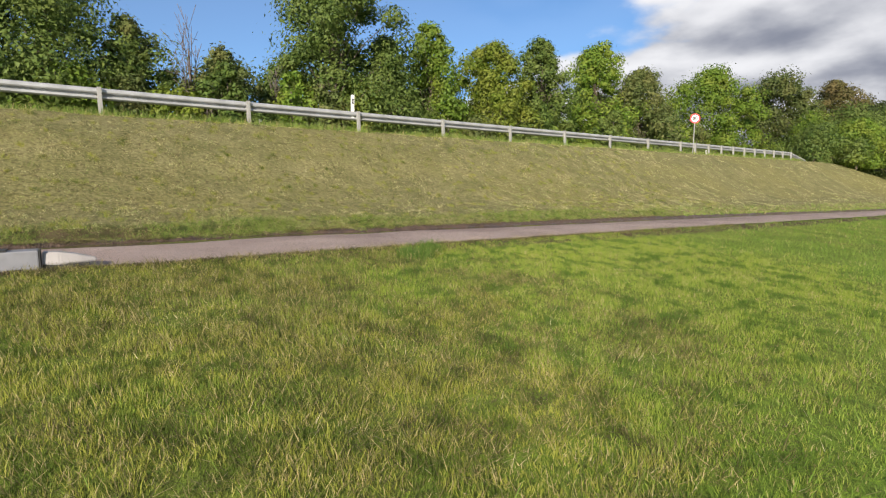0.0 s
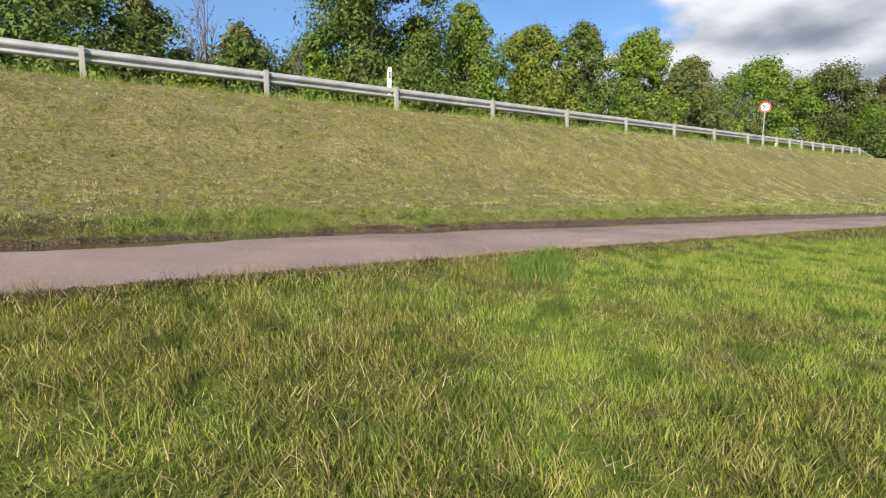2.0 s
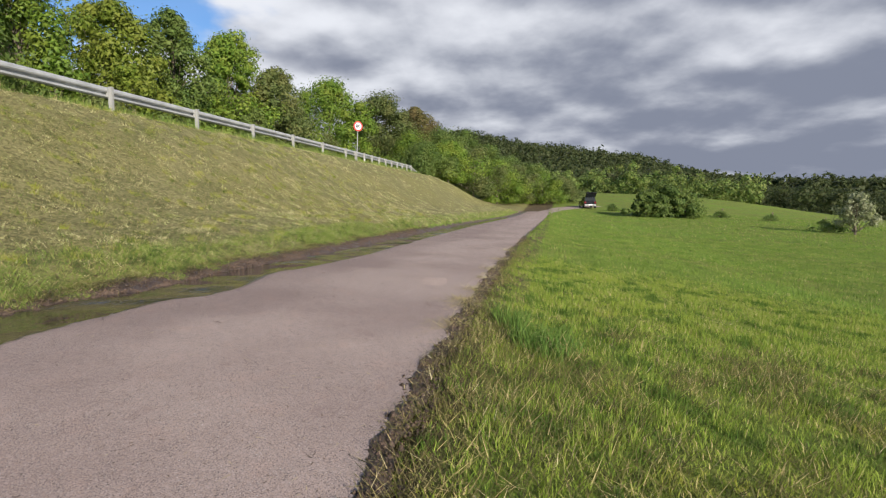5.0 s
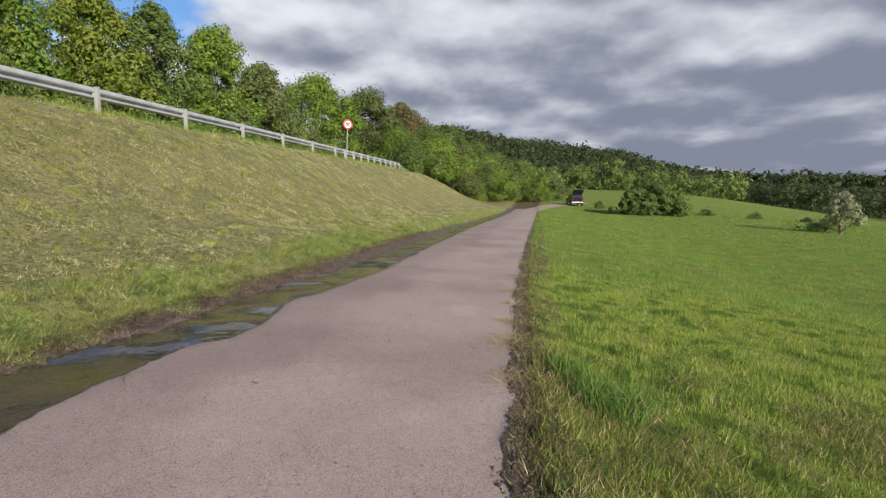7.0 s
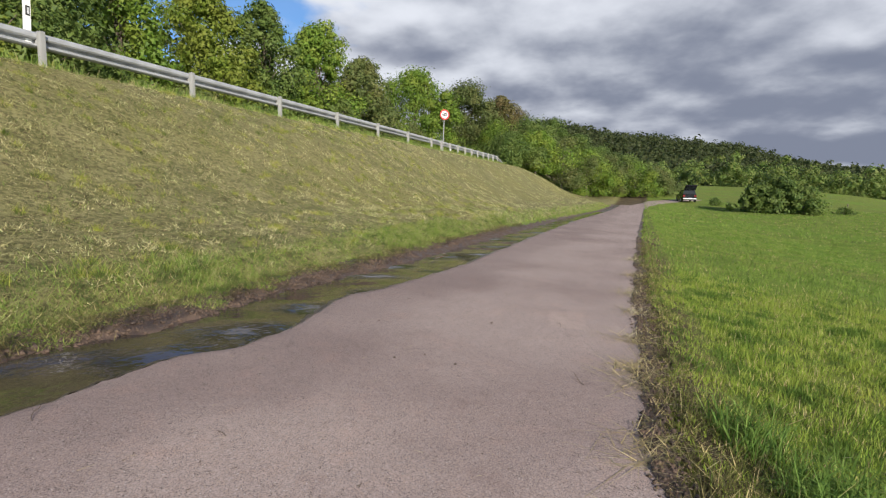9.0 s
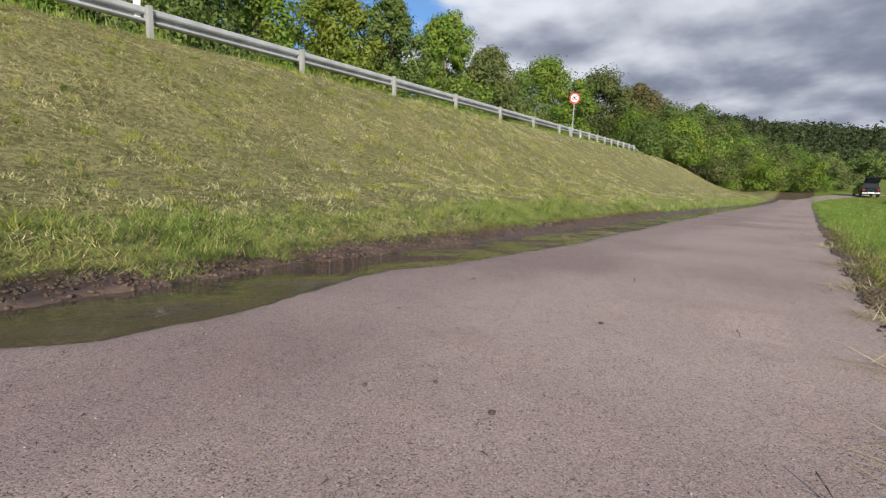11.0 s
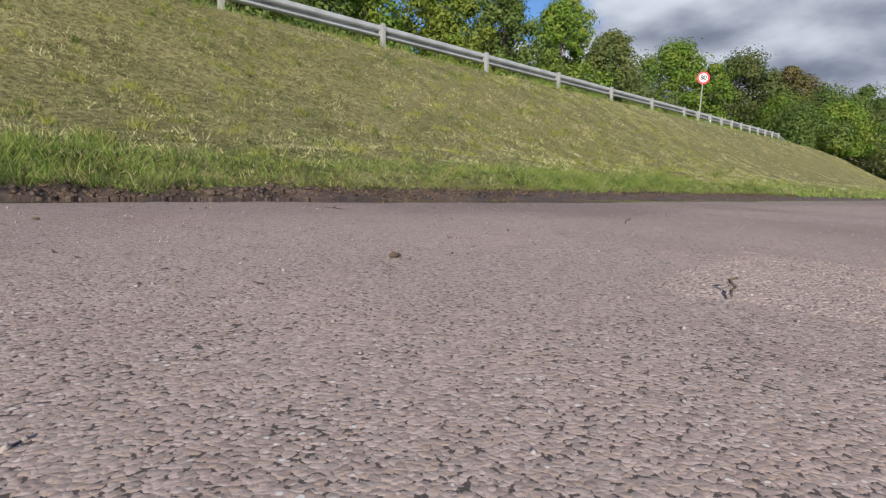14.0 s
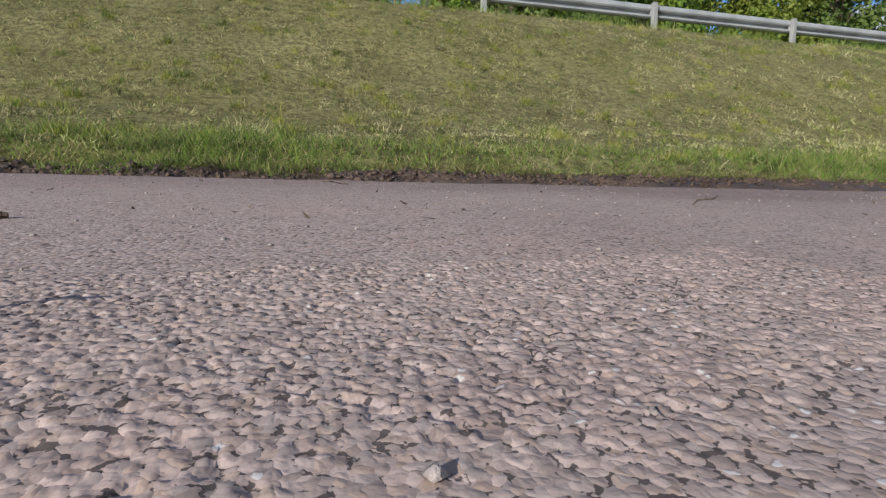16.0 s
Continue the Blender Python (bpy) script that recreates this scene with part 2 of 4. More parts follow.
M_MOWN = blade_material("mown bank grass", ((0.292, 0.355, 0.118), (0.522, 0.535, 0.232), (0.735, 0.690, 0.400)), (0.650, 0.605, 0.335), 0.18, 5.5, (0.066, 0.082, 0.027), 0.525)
# the lighter look of grass at a grazing angle is put into these tones
M_MOWN_FAR = blade_material("mown bank grass further along", ((0.322, 0.395, 0.130), (0.548, 0.580, 0.240), (0.75, 0.715, 0.42)), (0.66, 0.615, 0.340), 0.22, 2.2, (0.170, 0.205, 0.060), 0.50)
M_TUFT = blade_material("bluish grass tuft", ((0.09, 0.165, 0.032), (0.13, 0.215, 0.042), (0.18, 0.26, 0.06)), (0.11, 0.195, 0.04), 0.06)
M_HAY = blade_material("dry hay", ((0.30, 0.26, 0.13), (0.45, 0.39, 0.21), (0.64, 0.57, 0.36)), (0.40, 0.335, 0.175), 0.1)
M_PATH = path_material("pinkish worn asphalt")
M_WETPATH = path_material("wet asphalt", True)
M_MUD = mud_material()
M_WATER = water_material()
M_ROAD = plain("road asphalt", (0.10, 0.10, 0.10), 0.85, 0.0, 0.2, 2.0, 0.4)
M_LINE = plain("white road paint", (0.75, 0.75, 0.73), 0.6)
M_ZINC = plain("galvanised steel", (0.38, 0.39, 0.40), 0.5, 0.35, 0.14, 2.0, 0.05)
M_ZINC_DULL = plain("dull galvanised steel", (0.29, 0.29, 0.28), 0.6, 0.2, 0.15, 4.0, 0.05)
M_WHITE = plain("white plastic", (0.80, 0.80, 0.78), 0.4, 0.0, 0.05)
M_LID = plain("off-white case lid", (0.30, 0.285, 0.285), 0.5, 0.0, 0.06)
M_THATCH = blade_material("trampled dead grass", ((0.10, 0.10, 0.035), (0.17, 0.15, 0.06), (0.27, 0.23, 0.10)), (0.15, 0.15, 0.05), 0.15, 4.0, (0.08, 0.075, 0.035))
M_BLACK = plain("black plastic", (0.02, 0.02, 0.022), 0.5, 0.0, 0.2)
M_RED = plain("red sign film", (0.62, 0.02, 0.025), 0.4, 0.0, 0.06)
M_SILVER = plain("silver reflector", (0.75, 0.75, 0.75), 0.25, 0.4, 0.05)
M_BARK = plain("grey brown bark", (0.13, 0.105, 0.08), 0.9, 0.0, 0.35, 5.0, 0.9)
M_DEADWOOD = plain("bleached dead wood", (0.12, 0.10, 0.092), 0.9, 0.0, 0.25, 6.0, 0.6)
M_OAK = leaf_material("oak leaves", (0.064, 0.112, 0.025), (0.132, 0.192, 0.044), (0.165, 0.215, 0.054))
M_ASH = leaf_material("bright broad leaves", (0.085, 0.160, 0.020), (0.175, 0.265, 0.038), (0.23, 0.29, 0.046))
M_LIME = leaf_material("yellowish leaves", (0.095, 0.150, 0.016), (0.19, 0.245, 0.035), (0.22, 0.25, 0.045))
M_OLIVE = leaf_material("dull olive leaves", (0.075, 0.105, 0.03), (0.135, 0.175, 0.055), (0.17, 0.18, 0.06))
M_RUST = leaf_material("reddish olive leaves", (0.105, 0.100, 0.035), (0.165, 0.155, 0.055), (0.20, 0.155, 0.065))
M_BLOOM = leaf_material("pale blossoming twigs", (0.14, 0.17, 0.07), (0.36, 0.37, 0.24), (0.25, 0.28, 0.13))
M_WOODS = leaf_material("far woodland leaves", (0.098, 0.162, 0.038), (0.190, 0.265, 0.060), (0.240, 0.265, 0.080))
# leaf tones lowered: the cloud shade over the hills is in the colour
M_HILL_SHADED = leaf_material("dark hill forest leaves", (0.036, 0.056, 0.020), (0.064, 0.086, 0.028), (0.080, 0.088, 0.034))
M_STRAW = plain("dry straw", (0.50, 0.40, 0.20), 0.8, 0.0, 0.25, 20.0)
M_TWIG = plain("dead twig", (0.10, 0.07, 0.05), 0.9, 0.0, 0.3, 20.0)
M_STONE = plain("small grey stone", (0.30, 0.26, 0.24), 0.8, 0.0, 0.3, 60.0, 0.5)
M_FOAM = plain("pale grey foam case", (0.17, 0.175, 0.195), 0.6, 0.0, 0.08)
M_CARPAINT = plain("black car paint", (0.012, 0.013, 0.016), 0.22, 0.0, 0.1)
M_GLASS = plain("dark car glass", (0.03, 0.035, 0.04), 0.06, 0.0, 0.05, 3.0, 0.0)
M_TYRE = plain("tyre rubber", (0.018, 0.018, 0.018), 0.85, 0.0, 0.2)
M_LAMP = plain("red tail lamp", (0.16, 0.012, 0.012), 0.25, 0.0, 0.1)
M_POSTWOOD = plain("weathered fence wood", (0.20, 0.16, 0.12), 0.9, 0.0, 0.3, 9.0, 0.6)


# ---- geometry helpers ----
def np_mesh(name, verts, sizes, loops, mat, smooth=False):
    me = bpy.data.meshes.new(name)
    verts, loops, sizes = np.asarray(verts, np.float32), np.asarray(loops, np.int32), np.asarray(sizes, np.int32)
    me.vertices.add(len(verts))
    me.vertices.foreach_set("co", verts.ravel())
    me.loops.add(len(loops))
    me.loops.foreach_set("vertex_index", loops)
    me.polygons.add(len(sizes))
    me.polygons.foreach_set("loop_start", np.concatenate(([0], np.cumsum(sizes)[:-1])).astype(np.int32))
    me.polygons.foreach_set("loop_total", sizes)
    me.polygons.foreach_set("use_smooth", np.full(len(sizes), smooth))
    me.materials.append(mat)
    me.update(calc_edges=True)
    return me


def grid_mesh(name, xs, ys, zfun, mat, smooth=True):
    X, Y = np.meshgrid(xs, ys)
    return surface_mesh(name, X, Y, zfun(X, Y), mat, smooth)


def surface_mesh(name, X, Y, Z, mat, smooth=True):
    ny, nx = X.shape
    V = np.stack((X, Y, Z), -1).reshape(-1, 3)
    i = (np.arange(ny - 1)[:, None] * nx + np.arange(nx - 1)[None, :]).ravel()
    F = np.stack((i, i + 1, i + nx + 1, i + nx), 1)
    return np_mesh(name, V, np.full(len(F), 4), F.ravel(), mat, smooth)


def part(name, bm, mat, parent=None, label=""):
    me = bpy.data.meshes.new(name)
    bm.normal_update()
    bm.to_mesh(me)
    bm.free()
    me.materials.append(mat)
    ob = new(name, me)
    if parent:
        ob.parent = parent
    return tagged(ob, label)


def box(bm, x0, y0, z0, x1, y1, z1, bevel=0.0, m=None):
    r = bmesh.ops.create_cube(bm, size=1.0)
    vs = r["verts"]
    for v in vs:
        v.co = Vector((x0 + (v.co.x + 0.5) * (x1 - x0), y0 + (v.co.y + 0.5) * (y1 - y0), z0 + (v.co.z + 0.5) * (z1 - z0)))
    if m:
        bmesh.ops.transform(bm, matrix=m, verts=vs)
    if bevel:
        es = list({e for v in vs for e in v.link_edges})
        bmesh.ops.bevel(bm, geom=es, offset=bevel, segments=2, affect="EDGES", profile=0.6)
    return bm


def tube(bm, a, b, r0, r1, sides=7):
    a, b = Vector(a), Vector(b)
    d = b - a
    q = d.to_track_quat("Z", "Y").to_matrix()
    rings = []
    for c, r in ((a, r0), (b, r1)):
        rings.append([bm.verts.new(c + q @ Vector((r * math.cos(t), r * math.sin(t), 0))) for t in (2 * math.pi * i / sides for i in range(sides))])
    for i in range(sides):
        bm.faces.new((rings[0][i], rings[0][(i + 1) % sides], rings[1][(i + 1) % sides], rings[1][i])).smooth = True
    bm.faces.new(list(reversed(rings[0])))
    bm.faces.new(rings[1])


def wave(x, y, s, seed=0.0):
    """Cheap smooth noise on arrays, about -1..1."""
    return (np.sin(x * s * 1.0 + y * s * 0.63 + seed) + np.sin(x * s * -0.71 + y * s * 1.31 + 1.7 * seed + 2.0) + np.sin(x * s * 1.93 + y * s * -1.57 + 0.6 * seed + 4.1)
            + 0.6 * np.sin(x * s * 3.1 + y * s * 2.7 + seed * 2.3)) / 3.0


LATTICE = np.random.default_rng(3).random((256, 256))


def grain(x, y, s, seed=0):
    """Value noise on arrays, 0..1, with about s cells a metre."""
    u, v = x * s + 17.3 * seed + 900.0, y * s + 9.1 * seed + 900.0
    i, j = np.floor(u).astype(int), np.floor(v).astype(int)
    f, g = u - i, v - j
    f, g = f * f * (3 - 2 * f), g * g * (3 - 2 * g)
    t = LATTICE
    a = t[i % 256, j % 256] * (1 - f) + t[(i + 1) % 256, j % 256] * f
    b = t[i % 256, (j + 1) % 256] * (1 - f) + t[(i + 1) % 256, (j + 1) % 256] * f
    return a * (1 - g) + b * g


def step(a, b, v):
    u = np.clip((v - a) / (b - a), 0, 1)
    return u * u * (3 - 2 * u)


# ---- lie of the land ----
X_END = 66.0


def edge_near(x):
    """Edge of the path on the meadow side."""
    side = np.interp(x, (-1.5, 0.0, 2.0, 4.0, 8.0, 16.0, 50.0), (4.08, 4.19, 4.29, 4.36, 4.43, 4.47, 4.42))
    return side - 0.052 * x + 0.03 * wave(x, 0 * x, 2.3, 1.0) + 0.022 * wave(x, 0 * x, 9.0, 3.0)


def line_far(x):
    """Line of the water's edge on the path."""
    side = np.interp(x, (-1.6, -0.7, -0.2, 0.4, 1.2, 1.95, 2.15, 2.7, 3.2, 3.8, 4.3, 6.4, 8.5, 12.0, 22.0, 40.0), (5.96, 5.99, 6.14, 6.42, 6.53, 6.53, 6.38, 6.38, 6.49, 6.64, 6.51, 6.41, 6.50, 6.62, 6.88, 6.95))
    return side - 0.052 * x + 0.016 * wave(x, 0 * x, 7.0, 2.0) + 0.014 * wave(x, 0 * x, 21.0, 9.0) + 0.010 * wave(x, 0 * x, 53.0, 4.0)


def foot(x):
    side = np.interp(x, (-1.4, -0.7, 0.2, 1.6, 3.0, 4.5, 7.5, 10.0, 20.0, 40.0), (6.80, 6.88, 7.08, 7.36, 7.38, 7.42, 7.56, 7.66, 7.8, 7.8))
    return side - 0.052 * x + 0.05 * wave(x, 0 * x, 2.7, 8.0) + 0.03 * wave(x, 0 * x, 7.5, 4.0)


def path_level(x):
    xx = np.clip(x, -60, 90)
    return np.where(xx < 40, 0.165 - 0.022 * xx, -0.715 - 0.3 * (1 - np.exp(-(xx - 40) / 14.0)))


CREST_Y, CREST_Z = 14.3, 3.0


def path_z(x, y):
    """Worn surface of the path, with the trough that holds the water."""
    u = y - line_far(x)
    p = path_level(x) - 0.03 + 0.034 * (y - 4.2 + 0.05 * x) - 0.004 * wave(x, y, 1.9, 2.0)
    p = p + 0.034 * (6.4 - 0.05 * x - line_far(x)) * np.exp(-(u / 0.55) ** 2)
    return p - 0.055 * step(-0.10, 0.28, u) + 0.055 * step(0.52, 0.95, u) + 0.0015 * wave(x, y, 9.0, 1.0) + 0.006 * (grain(x, y, 5.0, 7) - 0.5) * step(-0.2, 0.1, u)


def land(x, y):
    p = path_level(x)
    yn, yf = edge_near(x), foot(x)
    # meadow falling away from the path
    d = np.maximum(yn - y, 0)
    fall = 0.10 * step(0.0, 0.5, d) + 0.135 * np.clip(d - 0.3, 0, 6.5) + 0.5 * (1 - np.exp(-np.maximum(d - 6.8, 0) / 7.0))
    fade = 1 - 0.65 * step(14, 60, x)
    meadow = p - fall * fade + 0.035 * wave(x, y, 0.9, 3.0) * step(0.2, 2, d) + 0.2 * wave(x, y, 0.07, 1.0) * step(8, 40, d)
    # bank
    u = np.clip((y - yf - 0.10) / (CREST_Y - yf - 0.10), 0, 1)
    prof = np.interp(u, (0, 0.06, 0.32, 0.46, 0.54, 0.74, 0.93, 1.0), (0, 0.075, 0.20, 0.35, 0.455, 0.77, 0.985, 1.0))
    base = p + 0.01
    end = 1 - step(56, 100, x)
    bank = base + (CREST_Z - base) * prof * end + step(0, 0.07, u) * (0.025 * wave(x, y, 1.3, 6.0) + 0.010 * wave(x, y, 4.1, 2.0) + 0.007 * wave(x, y, 9.5, 5.0)) * step(0, 0.1, u) * (1 - step(0.9, 1, u))
    bank = bank - 0.045 * (1 - step(0.15, 0.55, y - yf))
    z = np.where(y < yn, meadow, np.where(y < yf, p - 0.16, bank))
    z = np.where((y >= yn - 0.15) & (y < yn), np.minimum(z, p - 0.05), z)
    z = z - 4.2 * step(8, 105, -y) * step(0, 40, x)
    # far country: the meadow lifts towards the wood's edge, then the valley side
    az, dist = np.degrees(np.arctan2(y, np.maximum(x, 1.0))), np.hypot(x, y)
    lift = np.interp(az, (-60, -32, -28, -24, -17, -10, -4, 3, 8), (0, 0, 0.7, 1.5, 2.9, 3.3, 3.2, 3.2, 0))
    hill = np.interp(az, (-60, -42, -30, -21, -18.5, -14.6, -10.5, -4, 1.5, 7, 13, 24), (2, 2, 0, 2, 6, 16, 28, 31, 36, 48, 50, 0))
    beyond = np.interp(az, (-70, -50, -30, -15, -5), (24, 24, 22, 24, 0))
    return z + np.where(x > 0, lift * step(55, 150, dist) + hill * step(190, 500, dist) + beyond * step(620, 1150, dist), 0)


def spread(lo, hi, d0, c0, c1, grow):
    """Coordinates with step d0 between c0 and c1, growing outwards to lo and hi."""
    mid = list(np.arange(c0, c1, d0))
    v, d = c1, d0
    right = []
    while v < hi:
        right.append(v)
        d *= grow
        v += d
    v, d = c0, d0
    left = []
    while v > lo:
        d *= grow
        v -= d
        left.append(v)
    return np.array(left[::-1] + mid + right + [hi])


ground = new("ground", grid_mesh("ground", spread(-1500, 2600, 0.32, -6, 16, 1.085), spread(-1700, 1700, 0.2, -3, 16, 1.09), land, M_GROUND))
tagged(ground, "green meadow and mown grass bank running up to a road", "ground", kind="structure")


def strip(name, x0, x1, dx_near, lo, hi, n, zfun, mat, label, category):
    xs = spread(x0, x1, dx_near, -4, 12, 1.05)
    v = np.linspace(0, 1, n)[:, None]
    X = np.broadcast_to(xs[None, :], (n, len(xs)))
    Y = lo(X) + (hi(X) - lo(X)) * v
    ob = new(name, surface_mesh(name, X, Y, zfun(X, Y), mat))
    return tagged(ob, label, category, kind="structure")


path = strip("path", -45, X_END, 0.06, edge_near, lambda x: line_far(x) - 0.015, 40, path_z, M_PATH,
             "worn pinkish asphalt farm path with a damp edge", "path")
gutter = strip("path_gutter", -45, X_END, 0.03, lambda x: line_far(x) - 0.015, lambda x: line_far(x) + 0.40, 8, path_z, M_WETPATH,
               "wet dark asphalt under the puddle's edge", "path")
water = strip("water", -9, 40, 0.05, lambda x: line_far(x) - 0.07, lambda x: line_far(x) + 1.0, 4,
              lambda x, y: path_level(x) + WATER_LIFT, M_WATER, "long shallow brown puddle along the path edge", "puddle")


def mud_z(x, y):
    u = y - line_far(x)
    return path_z(x, y) + 0.004 + (0.009 * wave(x, y, 13.0, 3.0) + 0.030 * (grain(x, y, 13.0, 3) - 0.5) + 0.022 * (grain(x, y, 34.0, 4) - 0.5)) * step(0.46, 0.7, u) - 0.08 * step(0.16, 0.30, y - foot(x))


mud = strip("mud_edge", -45, X_END, 0.04, lambda x: line_far(x) + 0.38, lambda x: foot(x) + 0.32, 32, mud_z, M_MUD,
            "dark churned wet mud at the foot of the grass bank", "mud")



def lip_z(x, y):
    u = edge_near(x) - y
    return np.maximum(path_z(x, y), path_level(x) - 0.055) - 0.03 * step(0.12, 0.24, u) - 0.02 * step(-0.005, -0.03, u) + 0.006 + 0.012 * (grain(x, y, 15.0, 5) - 0.45) + 0.010 * (grain(x, y, 38.0, 6) - 0.5)


lip = strip("mud_edge", -8, 45, 0.025, lambda x: edge_near(x) - 0.075, lambda x: edge_near(x) + 0.012, 10, lip_z, M_MUD,
            "dark crumbly soil between the path and the meadow", "mud")

# ---- road on the bank ----
road = new("road", grid_mesh("road", np.arange(-120, 181, 2.0), np.linspace(16.3, 22.8, 6), lambda x, y: CREST_Z + 0.05 - 0.012 * np.abs(y - 19.5) - 1.6 * step(100, 180, x), M_ROAD))
tagged(road, "grey asphalt country road on top of the bank", "road", kind="structure")
for yy in (16.55, 22.5):
    ob = new("trim", grid_mesh("trim", np.arange(-120, 101, 2.0), np.linspace(yy, yy + 0.14, 2), lambda x, y: CREST_Z + 0.056 - 0.012 * np.abs(y - 19.5), M_LINE))
    tagged(ob, "white painted edge line on the road", "road marking", kind="structure")


# ---- guardrail ----
RAIL_Y, RAIL_TOP = 15.0, 3.83


def rail_beam(length, drop=0.0):
    """W-shaped beam, open to the road side; the back faces the field."""
    prof = [(0.075, 0.0), (0.035, -0.015), (0.008, -0.05), (0.0, -0.11), (0.018, -0.138), (0.115, -0.148), (0.115, -0.214), (0.03, -0.226), (0.002, -0.24), (0.0, -0.27), (0.03, -0.295), (0.075, -0.31)]
    bm = bmesh.new()
    t = 0.004
    ends = []
    for x, dz in ((0, 0), (length, -drop)):
        ends.append([bm.verts.new((x, y, z + dz)) for y, z in prof] + [bm.verts.new((x, y + t, z + dz)) for y, z in reversed(prof)])
    n = len(ends[0])
    for i in range(n):
        bm.faces.new((ends[0][i], ends[1][i], ends[1][(i + 1) % n], ends[0][(i + 1) % n]))
    bm.faces.new(ends[0][::-1])
    bm.faces.new(ends[1])
    bmesh.ops.recalc_face_normals(bm, faces=bm.faces)
    return bm


def rail_post(h):
    """Folded channel post."""
    bm = bmesh.new()
    w, d, t = 0.048, 0.10, 0.005
    pts = [(-w, 0), (w, 0), (w, d), (w - 0.02, d), (w - 0.02, d - t), (w - t, d - t), (w - t, t), (-w + t, t), (-w + t, d - t), (-w + 0.02, d - t), (-w + 0.02, d), (-w, d)]
    lo = [bm.verts.new((x, y, -0.35)) for x, y in pts]
    hi = [bm.verts.new((x, y, h)) for x, y in pts]
    for i in range(len(pts)):
        bm.faces.new((lo[i], lo[(i + 1) % 12], hi[(i + 1) % 12], hi[i]))
    bm.faces.new(hi)
    bmesh.ops.recalc_face_normals(bm, faces=bm.faces)
    return bm


def build_guardrail():
    rail = new("guardrail")
    rail.location = (0, RAIL_Y, RAIL_TOP)
    tagged(rail, "galvanised steel guardrail with a W-shaped beam along the road edge", "guardrail")
    beam_me = part("beam", rail_beam(4.02), M_ZINC, rail)
    post_me = part("post", rail_post(0.0), M_ZINC_DULL, rail, "dull steel channel post")
    bm = bmesh.new()
    box(bm, -0.035, 0.0, -0.26, 0.035, 0.062, -0.07, 0.008)
    spacer_me = part("spacer", bm, M_ZINC_DULL, rail)
    bm = bmesh.new()
    bmesh.ops.create_cone(bm, segments=8, radius1=0.014, radius2=0.012, depth=0.012, cap_ends=True, matrix=pose(0, 0.06, -0.155, 90))
    bolt_me = part("bolt", bm, M_ZINC, rail)
    first = True
    xs = [4.0 * i for i in range(-14, 9)] + [34.0 + 2.0 * i for i in range(10)]
    for i, x in enumerate(xs):
        for src, dx, dy, dz in ((post_me, 0, -0.10, 0.005), (spacer_me, 0, 0.005, 0.0), (bolt_me, 0, 0.0, 0.0)):
            ob = src if first else new(src.name.split(".")[0], src.data)
            ob.parent = rail
            ob.location = (x, dy, dz)
            if src is post_me:
                ob.scale = (1, 1, 2.9)
                tagged(ob, "dull steel channel post")
        first = False
    xs = [4.0 * i for i in range(-14, 13)]
    for i, x in enumerate(xs):
        ob = beam_me if i == 0 else new("beam", beam_me.data)
        ob.parent = rail
        ob.location = (x - 0.01, 0.0 if i % 2 else 0.006, 0.0)
    end = part("end_beam", rail_beam(4.0, 0.55), M_ZINC, rail, "beam end sloping down to the ground")
    end.location = (52.0, 0.0, 0.0)


build_guardrail()


def build_delineator(x, y, h, tilt):
    d = new("delineator_post")
    d.matrix_world = pose(x, y, RAIL_TOP - 0.30, 0, tilt, 6)
    tagged(d, "white plastic road delineator post with black band fixed to the guardrail", "delineator post")
    bm = bmesh.new()
    pts = [(-0.06, -0.045), (0.06, -0.045), (0.045, 0.02), (0.015, 0.065), (-0.015, 0.065), (-0.045, 0.02)]
    lo = [bm.verts.new((a, b, 0.0)) for a, b in pts]
    hi = [bm.verts.new((a, b, h + 0.02 - 0.35 * (b + 0.045))) for a, b in pts]
    for i in range(6):
        bm.faces.new((lo[i], lo[(i + 1) % 6], hi[(i + 1) % 6], hi[i]))
    bm.faces.new(hi)
    part("shaft", bm, M_WHITE, d)
    bm = bmesh.new()
    box(bm, -0.063, -0.048, h - 0.30, 0.03, -0.0455, h - 0.12, 0.0, Matrix.Translation((0.01, 0, 0)))
    part("band", bm, M_BLACK, d, "black slanted band")
    bm = bmesh.new()
    box(bm, -0.022, -0.054, h - 0.27, 0.022, -0.0485, h - 0.15, 0.004)
    part("reflector", bm, M_SILVER, d, "silver reflector")


build_delineator(7.86, 15.145, 0.88, 2.5)


def build_marker(x, y):
    d = new("marker_post")
    d.location = (x, y, float(land(np.array([x]), np.array([y]))[0]))
    tagged(d, "small white marker post in front of the guardrail", "marker post")
    bm = bmesh.new()
    box(bm, -0.04, -0.02, -0.05, 0.04, 0.02, 0.36, 0.01)
    part("shaft", bm, M_WHITE, d)
    bm = bmesh.new()
    box(bm, -0.041, -0.026, 0.22, 0.041, -0.0215, 0.28, 0.0)
    part("band", bm, M_BLACK, d)


build_marker(34.6, 14.5)
build_marker(4.55, 15.4)


def text_part(name, body, size, mat, parent, loc):
    cu = bpy.data.curves.new(name, "FONT")
    cu.body, cu.size, cu.align_x, cu.align_y, cu.extrude, cu.offset = body, size, "CENTER", "CENTER", 0.003, 0.011
    tmp = bpy.data.objects.new(name, cu)
    me = bpy.data.meshes.new_from_object(tmp)
    bpy.data.objects.remove(tmp)
    me.materials.clear()
    me.materials.append(mat)
    ob = new(name, me)
    ob.parent, ob.matrix_basis = parent, loc
    return ob


